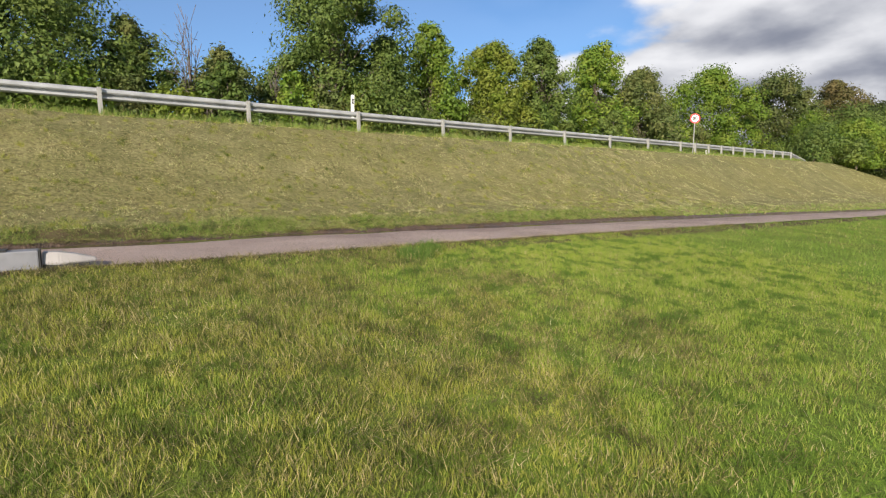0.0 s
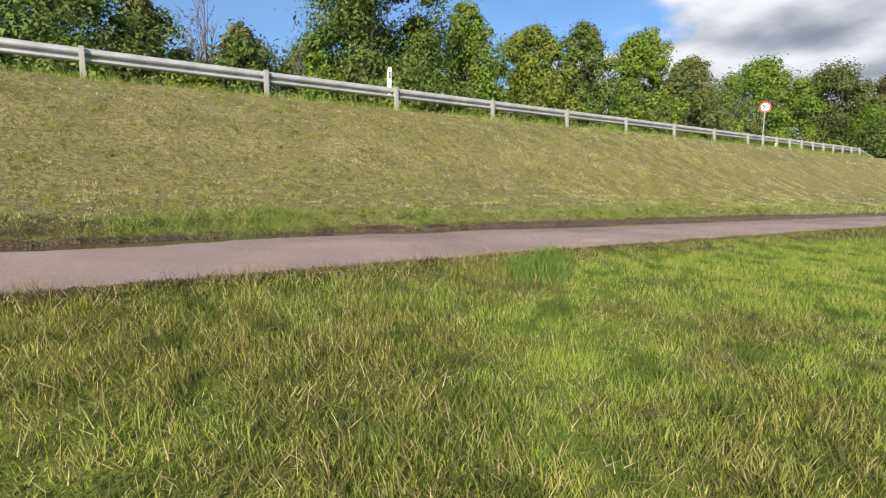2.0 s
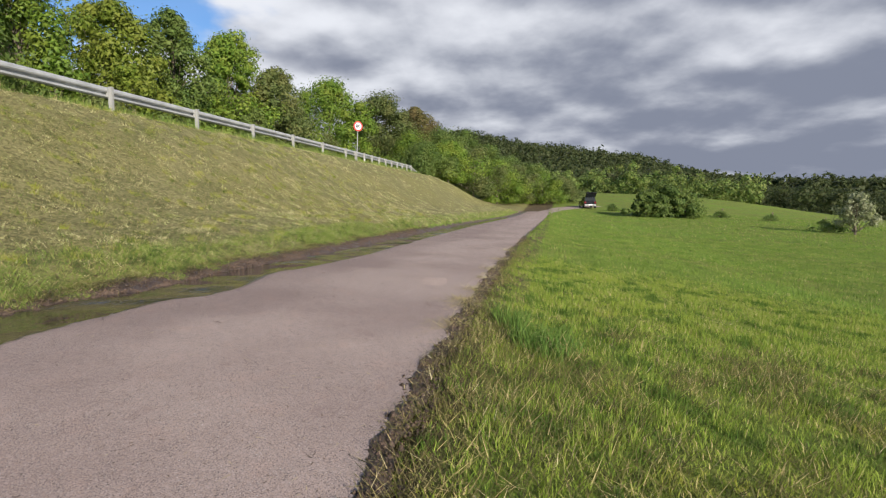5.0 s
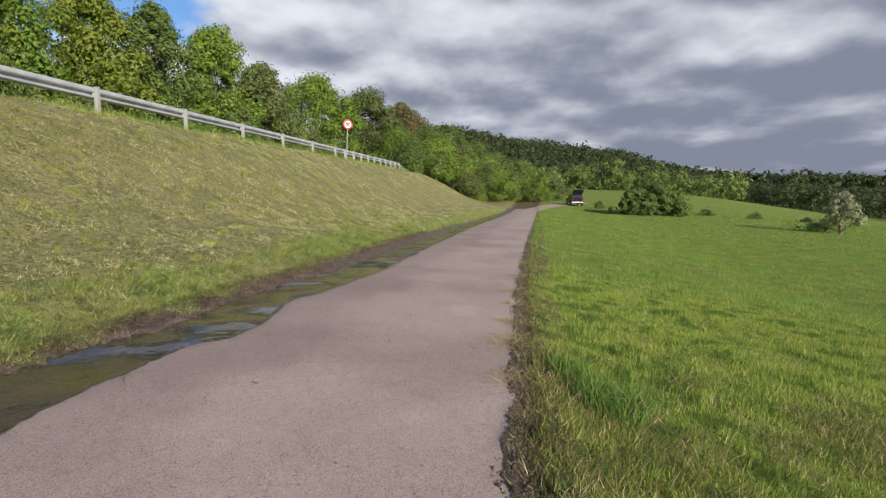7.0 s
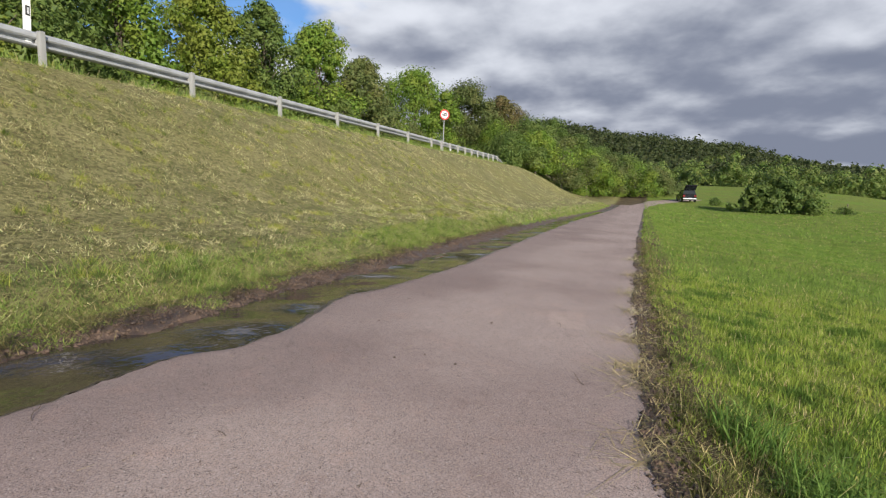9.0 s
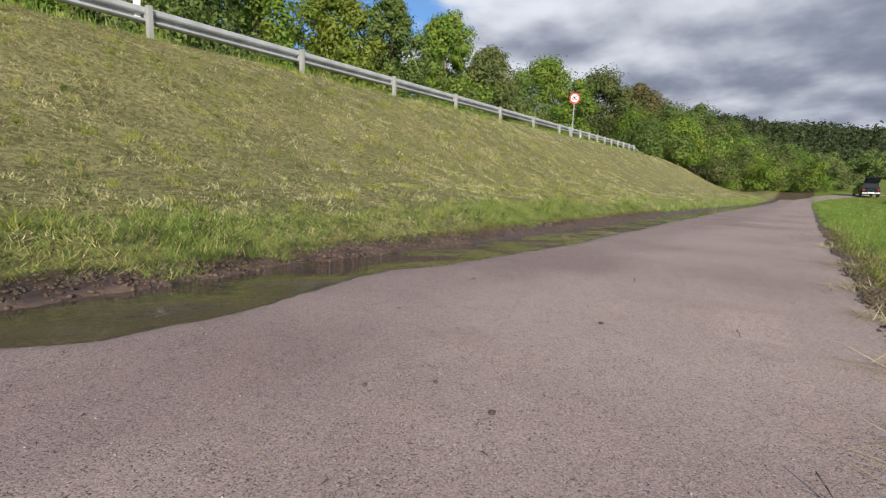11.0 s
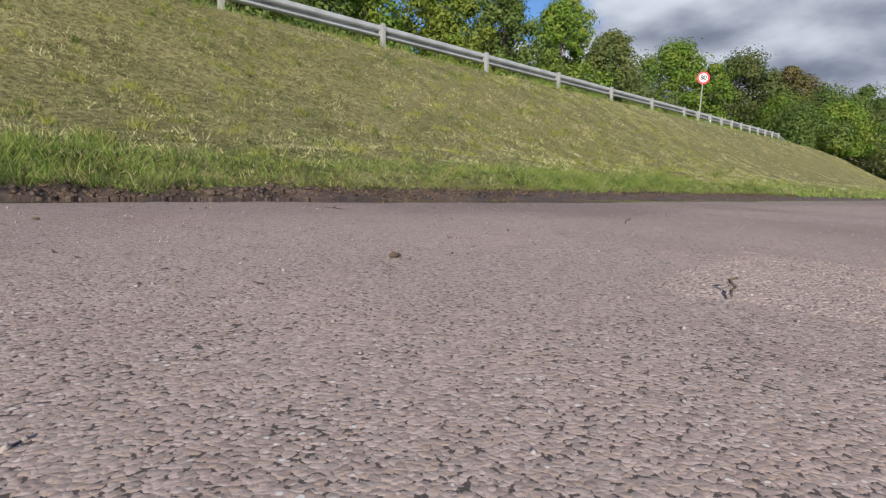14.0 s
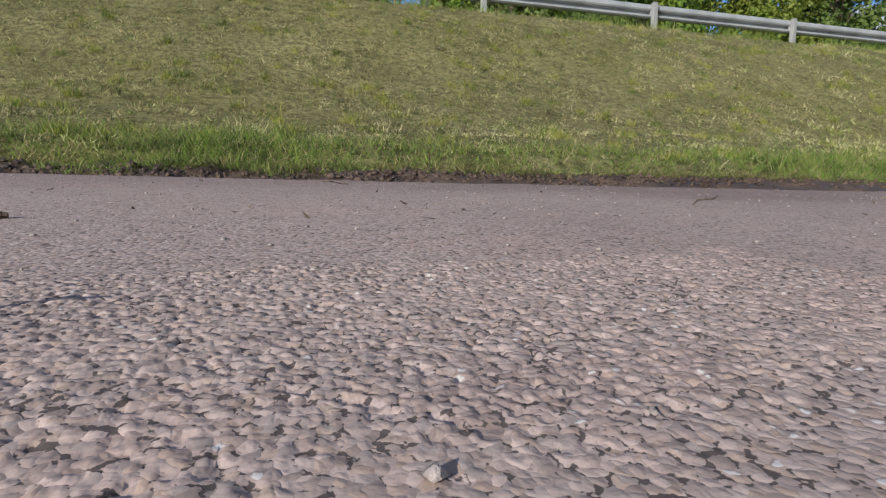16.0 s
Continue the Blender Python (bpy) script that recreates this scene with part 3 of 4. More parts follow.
def build_sign(x, y, zc):
    s = new("speed_limit_sign")
    z0 = float(land(np.array([x]), np.array([y]))[0])
    s.matrix_world = pose(x, y, z0, 0, 2.2, -52)
    tagged(s, "round red and white 80 speed limit sign on steel pole", "road sign")
    h = zc - z0
    bm = bmesh.new()
    bmesh.ops.create_cone(bm, segments=14, radius1=0.03, radius2=0.03, depth=h + 0.5, cap_ends=True, matrix=Matrix.Translation((0, 0, (h + 0.1) / 2)))
    part("pole", bm, M_ZINC_DULL, s, "galvanised pole")

    def disc(r0, r1, y0, y1):
        b = bmesh.new()
        bmesh.ops.create_cone(b, segments=48, radius1=r1, radius2=r1, depth=abs(y1 - y0), cap_ends=True, matrix=Matrix.Translation((0, (y0 + y1) / 2, h)) @ pose(0, 0, 0, 90))
        return b

    part("plate", disc(0, 0.30, -0.045, -0.033), M_RED, s, "red rimmed round plate")
    part("face", disc(0, 0.212, -0.050, -0.0455), M_WHITE, s, "white inner face")
    text_part("number", "80", 0.31, M_BLACK, s, pose(0, -0.053, h, 90))
    for dz in (-0.12, 0.12):
        bm = bmesh.new()
        box(bm, -0.07, -0.034, h + dz - 0.02, 0.07, 0.036, h + dz + 0.02, 0.004)
        part("clamp", bm, M_ZINC_DULL, s)


build_sign(32.48, 14.40, 5.25)


# ---- trees ----
def leaf_cards(centres, radii, count, size, rng, flat=0.75, loose=0.5, stray=0.15):
    """Small folded leaf sprays round the given clump centres, as one set of triangles."""
    n = len(centres)
    idx = rng.integers(0, n, count)
    d = rng.normal(size=(count, 3))
    d /= np.linalg.norm(d, axis=1)[:, None]
    r = rng.random(count) ** 0.40 * np.where(rng.random(count) < stray, 1.4, 1.0)
    P = centres[idx] + d * (r * radii[idx])[:, None] * np.array((1, 1, flat))
    a = rng.normal(size=(count, 3))
    a /= np.linalg.norm(a, axis=1)[:, None]
    nrm = d + loose * a + np.array((0, 0, 0.35))
    nrm /= np.linalg.norm(nrm, axis=1)[:, None]
    t = np.cross(nrm, rng.normal(size=(count, 3)))
    t /= np.linalg.norm(t, axis=1)[:, None]
    b = np.cross(nrm, t)
    s = size * rng.uniform(0.55, 1.35, count)[:, None]
    V = np.stack((P + t * s, P - t * s * 0.7 + b * s * 0.6, P - t * s * 0.7 - b * s * 0.6), 1).reshape(-1, 3)
    return V


def leaves_mesh(name, V, mat):
    return np_mesh(name, V, np.full(len(V) // 3, 3), np.arange(len(V)), mat)


def tree_mesh(h, width, trunk_h, rng, bare=False, low=0.0, lobes=26, r_lobe=0.2):
    """Trunk with limbs (bmesh) and clump centres for the crown."""
    bm = bmesh.new()
    r = 0.022 * h + 0.04
    p = Vector((0, 0, -0.3))
    spine = [p.copy()]
    steps = 6
    for i in range(steps):
        p = p + Vector((rng.normal() * 0.03 * h / steps, rng.normal() * 0.03 * h / steps, (h * 0.82 + 0.3) / steps))
        spine.append(p.copy())
    for i in range(steps):
        tube(bm, spine[i], spine[i + 1], r * (1 - 0.85 * i / steps), r * (1 - 0.85 * (i + 1) / steps))
    centres, radii = [], []
    for i in range(lobes):
        f = (i + 0.5) / lobes
        zz = trunk_h + (h - trunk_h) * f
        # envelope: widest a little under the middle
        e = math.sin(math.pi * min(0.97, 0.25 + 0.72 * f ** 0.85)) ** 0.80
        ang = 2.4 * i + rng.normal() * 0.5
        rad = width * 0.5 * e * rng.uniform(0.25, 1.12)
        c = Vector((math.cos(ang) * rad, math.sin(ang) * rad, zz - low))
        k = min(steps, max(1, int((zz / h) * steps * 0.75)))
        base = spine[k]
        mid = base.lerp(c, 0.5) + Vector((0, 0, 0.06 * h * rng.random()))
        rr = max(0.012, r * 0.30 * (1 - 0.7 * f))
        tube(bm, base, mid, rr, rr * 0.6, 5)
        tube(bm, mid, c, rr * 0.6, rr * 0.2, 5)
        if bare:
            for _ in range(6):
                q = c + Vector(rng.normal(size=3)) * width * 0.11 + Vector((0, 0, width * 0.10))
                tube(bm, mid.lerp(c, rng.uniform(0.2, 1.0)), q, rr * 0.5, 0.012, 4)
        centres.append(c)
        radii.append(width * r_lobe * rng.uniform(0.40, 1.45) * (0.6 + 0.5 * e))
    return bm, np.array(centres), np.array(radii)


def build_tree(name, x, y, top, width, mat, label, seed, leaves=5200, size=0.17, trunk=0.22, bare=False, lobes=46, category="tree", ground_z=None, r_lobe=0.18):
    rng = np.random.default_rng(seed)
    z0 = float(land(np.array([x]), np.array([y]))[0]) if ground_z is None else ground_z
    h = top - z0
    t = new(name)
    t.matrix_world = pose(x, y, z0, 0, 0, float(rng.uniform(0, 360)))
    tagged(t, label, category)
    bm, c, r = tree_mesh(h, width, h * trunk, rng, bare, lobes=lobes, r_lobe=r_lobe)
    part("trunk", bm, M_DEADWOOD if bare else M_BARK, t)
    if not bare:
        V = leaf_cards(c, r, leaves, size, rng)
        V[:, 2] = np.maximum(V[:, 2], 0.05)
        ob = new("crown", leaves_mesh("crown", V, mat))
        ob.parent = t
        tagged(ob, "leafy crown")
    return t


TREES = [
    # x, y, top, width, leaf, seed, words, leaves
    (-5.5, 28, 11.6, 8.0, M_OAK, 1, "broad dark green oak behind the road", 8500),
    (0.6, 29, 11.2, 6.4, M_OAK, 2, "broad dark green oak behind the road", 7500),
    (3.9, 29, 8.5, 2.8, M_OAK, 3, "small dark leafy tree behind the road", 2600),
    (8.0, 28, 8.5, 2.9, M_OLIVE, 4, "small olive green tree behind the road", 2600),
    (14.7, 28, 14.4, 6.6, M_OAK, 5, "tall dense dark green oak beside the road", 12500),
    (18.9, 28.5, 11.0, 2.9, M_OAK, 6, "dark green tree beside the road", 3400),
    (22.3, 28, 12.3, 3.3, M_ASH, 7, "slender bright green tree beside the road", 4400),
    (28.9, 28.6, 12.1, 5.0, M_LIME, 8, "yellowish green leafy tree beside the road", 6800),
    (34.2, 28, 13.2, 3.7, M_OAK, 9, "slender dark green tree beside the road", 5000),
    (44.2, 29.6, 14.4, 5.6, M_ASH, 10, "bright green leafy tree beside the road", 7000),
    (49.4, 27.8, 12.5, 5.2, M_OLIVE, 11, "dull green tree beside the road", 5500),
    (69.5, 29.5, 15.3, 9.0, M_ASH, 12, "broad bright green tree beyond the road sign", 9000),
    (79.0, 25.5, 14.9, 9.0, M_OLIVE, 13, "broad olive green tree beyond the road sign", 9000),
    (98.0, 23.6, 16.2, 7.6, M_RUST, 14, "reddish olive tree at the end of the bank", 8000),
]
for x, y, top, wd, mat, seed, words, n in TREES:
    tree_made = build_tree("tree", x, y, top, wd * 1.55, mat, words, seed, int(n * 4.4), 0.098 + 0.0009 * max(x, 0), 0.06, lobes=84, r_lobe=0.145)
    tagged(tree_made, group="trees along the road")
build_tree("dead_tree", 6.3, 28, 9.7, 3.0, None, "bare bleached dead tree behind the guardrail", 30, bare=True, lobes=18)
build_tree("dead_tree", 10.9, 28, 8.2, 2.2, None, "thin bare dead tree behind the guardrail", 31, bare=True, lobes=12)


def build_bush(x, y, w, h, mat, label, seed, leaves=2200, size=0.12, name="bush", z0=None):
    return build_tree(name, x, y, (float(land(np.array([x]), np.array([y]))[0]) if z0 is None else z0) + h, w, mat, label, seed, leaves, size, 0.05, lobes=24, category="bush", ground_z=z0, r_lobe=0.21)


rng = np.random.default_rng(77)
mats = (M_OAK, M_ASH, M_OLIVE, M_LIME, M_OAK)
x = -22.0
i = 0
while x < 60:
    w = float(rng.uniform(2.6, 4.2))
    if i % 2 == 0:
        build_bush(x + 1.0, 29.6 + float(rng.uniform(-0.6, 0.8)), w * 1.4, float(rng.uniform(4.4, 7.2)), mats[(i // 2 + 1) % 5], "tall leafy shrub between the roadside trees", 400 + i, 6400, 0.13)
    build_bush(x, 25.4 + float(rng.uniform(-0.6, 0.8)), w, float(rng.uniform(2.0, 4.6)), mats[i % 5], "leafy hedge bush growing behind the road", 100 + i, 3900, 0.115)
    x += w * 0.62
    i += 1

# bushes and trees closing the end of the bank
EDGE = [(60, 15.5, 6, 3.2), (64, 13, 6.5, 4.6), (68, 14.5, 7, 6.4), (70, 10.5, 7, 5.8), (75, 12.0, 8, 8.6), (77, 7.8, 6.5, 5.8), (82, 9.8, 8, 8.2), (84, 5.0, 6.5, 5.4), (89, 7.2, 8, 7.0), (86, 1.4, 6, 4.4), (92, 3.0, 7, 5.6), (91, -1.6, 6, 3.8), (96, 6.0, 8, 6.8),
        (72, 19, 9, 7.0), (80, 18, 9, 7.6), (90, 14, 10, 8.4)]
for j, (bx, by, w, h) in enumerate(EDGE):
    build_bush(bx, by, w * 1.1, h, (M_OAK, M_ASH, M_OAK, M_OLIVE)[j % 4], "dense green bush at the end of the grass bank", 200 + j, 13500, 0.115)

build_bush(62.0, -9.3, 4.0, 2.6, M_OAK, "round dark bush standing in the meadow", 300, 5200, 0.15)
build_bush(63.0, -11.4, 5.0, 3.4, M_OAK, "round dark bush standing in the meadow", 301, 7000, 0.15)
build_bush(62.5, -13.6, 4.0, 2.5, M_OAK, "round dark bush standing in the meadow", 302, 5000, 0.15)
for j, (bx, by, w, h) in enumerate(((66.6, -18.6, 2.0, 0.7), (65.0, -23.4, 2.2, 0.6), (65.5, -29.2, 1.6, 0.5), (44.0, -19.2, 2.6, 0.5), (74.0, -7.6, 1.6, 0.9))):
    build_bush(bx, by, w, h, M_OAK, "low dark shrub in the meadow", 303 + j, 700, 0.1)
build_tree("blossom_tree", 42.6, -20.1, 1.25, 2.5, M_BLOOM, "small pale blossoming tree standing in the meadow", 320, 4200, 0.09, 0.25)


def build_field_post(x, y, h):
    z = float(land(np.array([x]), np.array([y]))[0])
    bm = bmesh.new()
    tube(bm, (0, 0, -0.2), (0, 0, h), 0.06, 0.05, 9)
    ob = part("fence_post", bm, M_POSTWOOD)
    ob.location = (x, y, z)
    tagged(ob, "weathered wooden fence post in the meadow", "fence post")


for px, py, ph in ((67.0, -18.9, 1.15), (65.4, -23.7, 1.05), (66.0, -29.5, 0.8)):
    build_field_post(px, py, ph)


# ---- woods ----
def build_woods(name, label, spots, mat, size, per):
    """spots: x, y, height, width of crowns."""
    rng = np.random.default_rng(5)
    out = []
    for x, y, z, h, w in spots:
        n = 9
        c = rng.normal(size=(n, 3)) * np.array((w * 0.22, w * 0.22, h * 0.21)) + np.array((x, y, z + h * 0.45))
        r = rng.uniform(0.6, 1.2, n) * w * 0.3
        out.append(leaf_cards(c, r, per, size * (0.7 + 0.05 * w), rng, 0.85, 0.30, 0.0))
    ob = new(name, leaves_mesh(name, np.concatenate(out), mat))
    return tagged(ob, label, "woods", kind="stuff")


rng = np.random.default_rng(9)


def spots_in(n, x0, x1, y0, y1, h0, h1, keep):
    xs, ys = rng.uniform(x0, x1, n), rng.uniform(y0, y1, n)
    ok = keep(xs, ys)
    xs, ys = xs[ok], ys[ok]
    zs = land(xs, ys)
    hs = rng.uniform(h0, h1, len(xs))
    return [(a, b, c, d, d * q) for a, b, c, d, q in zip(xs, ys, zs, hs, rng.uniform(0.65, 1.0, len(xs)))]


row = spots_in(430, 90, 250, -170, 34, 5.0, 8.0, lambda x, y: x > 138 + 0.5 * np.minimum(y + 20, 0))
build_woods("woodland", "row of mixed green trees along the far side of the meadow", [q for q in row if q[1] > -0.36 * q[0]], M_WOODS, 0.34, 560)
# same row of trees, with cloud shade painted into the leaves
build_woods("woodland", "green trees at the far corner of the meadow, cloud shade put into their colour", [q for q in row if q[1] <= -0.36 * q[0]], M_HILL_SHADED, 0.34, 420)
build_woods("hill_forest", "green forest covering the hills at the end of the valley, cloud shade put into its colour",
            spots_in(4600, 205, 560, -420, 170, 7, 11, lambda x, y: (np.hypot(x, y) > np.where(y < -0.3 * x, 330, 205)) & (y > -0.78 * x) & (y < 0.32 * x)), M_HILL_SHADED, 0.80, 84)
build_woods("far_ridge_forest", "forest on the farthest ridge, cloud shade put into its colour", spots_in(900, 700, 1250, -1000, 60, 14, 20, lambda x, y: np.hypot(x, y) > 900), M_HILL_SHADED, 2.2, 50)

# ---- small things beside the path ----
def build_case():
    c = new("drone_case")
    x, y = -2.44, 4.36
    c.matrix_world = pose(x, y, float(path_z(np.array([x]), np.array([y]))[0]) + 0.002, 0, 0, -7) @ Matrix.Scale(0.82, 4)
    tagged(c, "pale grey hard transport case standing open on the path", "case")
    bm = bmesh.new()
    box(bm, -0.9, -0.18, 0.0, 0.0, 0.18, 0.23, 0.018)
    part("body", bm, M_FOAM, c)
    bm = bmesh.new()
    box(bm, -0.60, -0.185, 0.232, -0.30, 0.15, 0.250, 0.006)
    part("lid_edge", bm, M_BLACK, c, "dark open rim")
    # thin black strip in the gap between body and lid
    bm = bmesh.new()
    box(bm, 0.004, -0.182, 0.01, 0.016, 0.182, 0.235, 0.004)
    part("seal", bm, M_BLACK, c, "thin black strip between body and lid")
    bm = bmesh.new()
    secs = [(0.03, 0.14, 0.05, 0.20), (0.2, 0.15, 0.04, 0.19), (0.40, 0.13, 0.045, 0.145), (0.58, 0.08, 0.05, 0.09)]
    rings = []
    for u, w, z0, z1 in secs:
        rings.append([bm.verts.new((u, -w, z0)), bm.verts.new((u, w, z0)), bm.verts.new((u, w * 0.85, z1)), bm.verts.new((u, -w * 0.85, z1))])
    for a, b in zip(rings, rings[1:]):
        for i in range(4):
            bm.faces.new((a[i], a[(i + 1) % 4], b[(i + 1) % 4], b[i]))
    bm.faces.new(rings[0][::-1])
    bm.faces.new(rings[-1])
    bmesh.ops.recalc_face_normals(bm, faces=bm.faces)
    bmesh.ops.bevel(bm, geom=bm.edges[:], offset=0.015, segments=2, affect="EDGES")
    part("lid", bm, M_LID, c, "white sloping lid")
    # added black block: gives the shade below the raised lid
    bm = bmesh.new()
    box(bm, 0.03, -0.13, 0.0, 0.5, 0.13, 0.048, 0.01)
    part("hinge_base", bm, M_BLACK, c, "black block standing in for the shade under the lid")


build_case()


def build_car():
    car = new("parked_car")
    x, y = 79.0, -4.8
    car.matrix_world = pose(x, y, float(land(np.array([x]), np.array([y]))[0]) + 0.02, 0, 0, -85)
    tagged(car, "black estate car parked with its tailgate open by the path", "car")
    # length along y, rear at y = -2.2
    secs = [(-2.2, 0.78, 0.35, 0.95), (-2.05, 0.86, 0.28, 1.02), (-1.2, 0.9, 0.25, 1.0), (1.0, 0.9, 0.25, 0.98), (1.9, 0.85, 0.28, 0.82), (2.2, 0.72, 0.35, 0.66)]
    bm = bmesh.new()
    rings = []
    for v, w, z0, z1 in secs:
        rings.append([bm.verts.new(p) for p in ((-w, v, z0), (w, v, z0), (w, v, (z0 + z1) / 2), (w * 0.94, v, z1), (-w * 0.94, v, z1), (-w, v, (z0 + z1) / 2))])
    for a, b in zip(rings, rings[1:]):
        for i in range(6):
            bm.faces.new((a[i], a[(i + 1) % 6], b[(i + 1) % 6], b[i]))
    bm.faces.new(rings[0])
    bm.faces.new(rings[-1][::-1])
    bmesh.ops.recalc_face_normals(bm, faces=bm.faces)
    body = part("body", bm, M_CARPAINT, car)
    bm = bmesh.new()
    rings = []
    for v, w, z0, z1 in [(-1.95, 0.78, 0.98, 1.45), (-1.2, 0.78, 0.98, 1.52), (0.1, 0.76, 0.96, 1.5), (0.9, 0.76, 0.94, 1.0)]:
        rings.append([bm.verts.new(p) for p in ((-w, v, z0), (w, v, z0), (w * 0.82, v, z1), (-w * 0.82, v, z1))])
    for a, b in zip(rings, rings[1:]):
        for i in range(4):
            bm.faces.new((a[i], a[(i + 1) % 4], b[(i + 1) % 4], b[i]))
    bm.faces.new(rings[0])
    bm.faces.new(rings[-1][::-1])
    bmesh.ops.recalc_face_normals(bm, faces=bm.faces)
    part("cabin", bm, M_GLASS, car, "dark glazed cabin")
    bm = bmesh.new()
    box(bm, -0.66, -2.0, 1.475, 0.66, 0.15, 1.525, 0.015)
    part("roof", bm, M_CARPAINT, car)
    bm = bmesh.new()
    box(bm, -0.70, -1.1, -0.03, 0.70, 0.0, 0.05, 0.02)
    gate = part("tailgate", bm, M_CARPAINT, car, "raised tailgate")
    gate.matrix_basis = pose(0, -1.95, 1.55, -32)
    bm = bmesh.new()
    box(bm, -0.5, -0.8, -0.045, 0.5, -0.2, -0.032, 0.0)
    part("pane", bm, M_GLASS, gate)
    bm = bmesh.new()
    box(bm, -0.80, -2.27, 0.36, 0.80, -2.14, 0.50, 0.04)
    part("bumper", bm, M_SILVER, car, "pale rear bumper")
    for sx in (-0.68, 0.68):
        bm = bmesh.new()
        box(bm, sx - 0.14, -2.215, 0.66, sx + 0.14, -2.1, 0.90, 0.03)
        part("tail_lamp", bm, M_LAMP, car)
    bm = bmesh.new()
    box(bm, -0.26, -2.30, 0.42, 0.26, -2.285, 0.53, 0.0)
    part("number_plate", bm, M_WHITE, car, "white number plate")
    for sx in (-0.8, 0.8):
        for v in (-1.35, 1.35):
            bm = bmesh.new()
            bmesh.ops.create_cone(bm, segments=22, radius1=0.32, radius2=0.32, depth=0.2, cap_ends=True, matrix=pose(sx, v, 0.30, 0, 90))
            wheel = part("wheel", bm, M_TYRE, car)
            bm = bmesh.new()
            bmesh.ops.create_cone(bm, segments=16, radius1=0.19, radius2=0.17, depth=0.22, cap_ends=True, matrix=pose(sx, v, 0.30, 0, 90))
            part("rim", bm, M_ZINC, wheel)


build_car()


# ---- track that turns off to the car ----
def build_track():
    u = np.linspace(0, 1, 40)
    cx = 55 + 30 * u
    cy = 2.55 - 0.05 * (cx - 55) - 7.5 * u ** 2.2
    v = np.linspace(-1.25, 1.25, 7)[:, None]
    X = np.broadcast_to(cx[None, :], (7, 40)) + 0.2 * v * u[None, :]
    Y = cy[None, :] + v + 0.1 * wave(X, 0 * X, 1.1, 2.0)
    Z = np.maximum(land(X, Y), path_level(X) - 0.05) + 0.03
    tagged(new("track", surface_mesh("track", X, Y, Z, M_PATH)), "pale gravel track turning off the path", "track", kind="structure")


build_track()

# ---- grass ----
def blades(name, X, Y, Z, H, W, lean, rng, mat, label, tri=False, comb=0.0, way=None):
    n = len(X)
    a = rng.uniform(0, 2 * np.pi, n)
    wx, wy = np.cos(a) * W * 0.5, np.sin(a) * W * 0.5
    b = rng.uniform(0, 2 * np.pi, n) * (1 - comb) + 4 * np.pi * grain(X, Y, 2.6, 5) * comb
    if way is not None:
        b = way + 0.55 * rng.normal(size=n)
    l = lean * H * rng.uniform(0.25, 1.0, n)
    lx, ly = np.cos(b) * l, np.sin(b) * l
    drop = 0.5 * l * l / np.maximum(H, 0.01)
    base = np.stack((X, Y, Z - 0.01), 1)
    dw = np.stack((wx, wy, 0 * wx), 1)
    tip = base + np.stack((lx, ly, np.maximum(H - drop * 0.8, 0.12 * H)), 1)
    if tri:
        V = np.stack((base - dw, base + dw, tip), 1).reshape(-1, 3)
        me = np_mesh(name, V, np.full(n, 3), np.arange(3 * n), mat)
    else:
        mid = base + np.stack((lx * 0.3, ly * 0.3, H * 0.58), 1)
        V = np.stack((base - dw, base + dw, mid + dw * 0.75, mid - dw * 0.75, tip), 1).reshape(-1, 3)
        i = np.arange(n)[:, None] * 5
        L = np.concatenate((i, i + 1, i + 2, i + 3, i + 3, i + 2, i + 4), 1).ravel()
        me = np_mesh(name, V, np.tile((4, 3), n), L, mat)
    return tagged(new(name, me), label, "grass", kind="stuff")


def scatter(rng, n, x0, x1, y0, y1, keep, clump=0.0):
    X, Y = rng.uniform(x0, x1, n), rng.uniform(y0, y1, n)
    ok = keep(X, Y)
    return X[ok], Y[ok]


rng = np.random.default_rng(21)


def on_meadow(x, y):
    return y < edge_near(x) + 0.105 - 0.17 * grain(x, y, 7.0, 8) - 0.05 * rng.random(len(x)) - 0.05 * grain(x, 0 * x, 1.5, 4)


# long meadow grass close to the path
def near_zone(x, y):
    """1 in the near part of the meadow, fading out at its rim."""
    rim = 1.1 * (grain(x, y, 0.9, 13) - 0.5) + 0.6 * (grain(x, y, 2.6, 14) - 0.5)
    return step(-4.4, -2.6, x + rim) * (1 - step(5.6, 8.8, x + 1.5 * rim)) * step(-2.1, -0.2, y + rim)


X, Y = scatter(rng, 520000, -4.6, 9.0, -2.2, 4.6, lambda x, y: on_meadow(x, y) & (rng.random(len(x)) < near_zone(x, y)))
tuft = grain(X, Y, 8.0, 1) * 0.6 + grain(X, Y, 2.6, 2) * 0.4
ok = rng.random(len(X)) < 0.25 + 1.1 * tuft
X, Y, tuft = X[ok], Y[ok], tuft[ok]
# greener towards the far side, drier and browner where people have walked
lush = 0.55 * grain(X, Y, 1.3, 21) + 0.45 * grain(X, Y, 4.0, 22) + 0.16 * np.clip(X + 0.6, -1.6, 2.6) > 0.52 + 0.25 * (rng.random(len(X)) - 0.5)
full = rng.random(len(X)) < 0.30
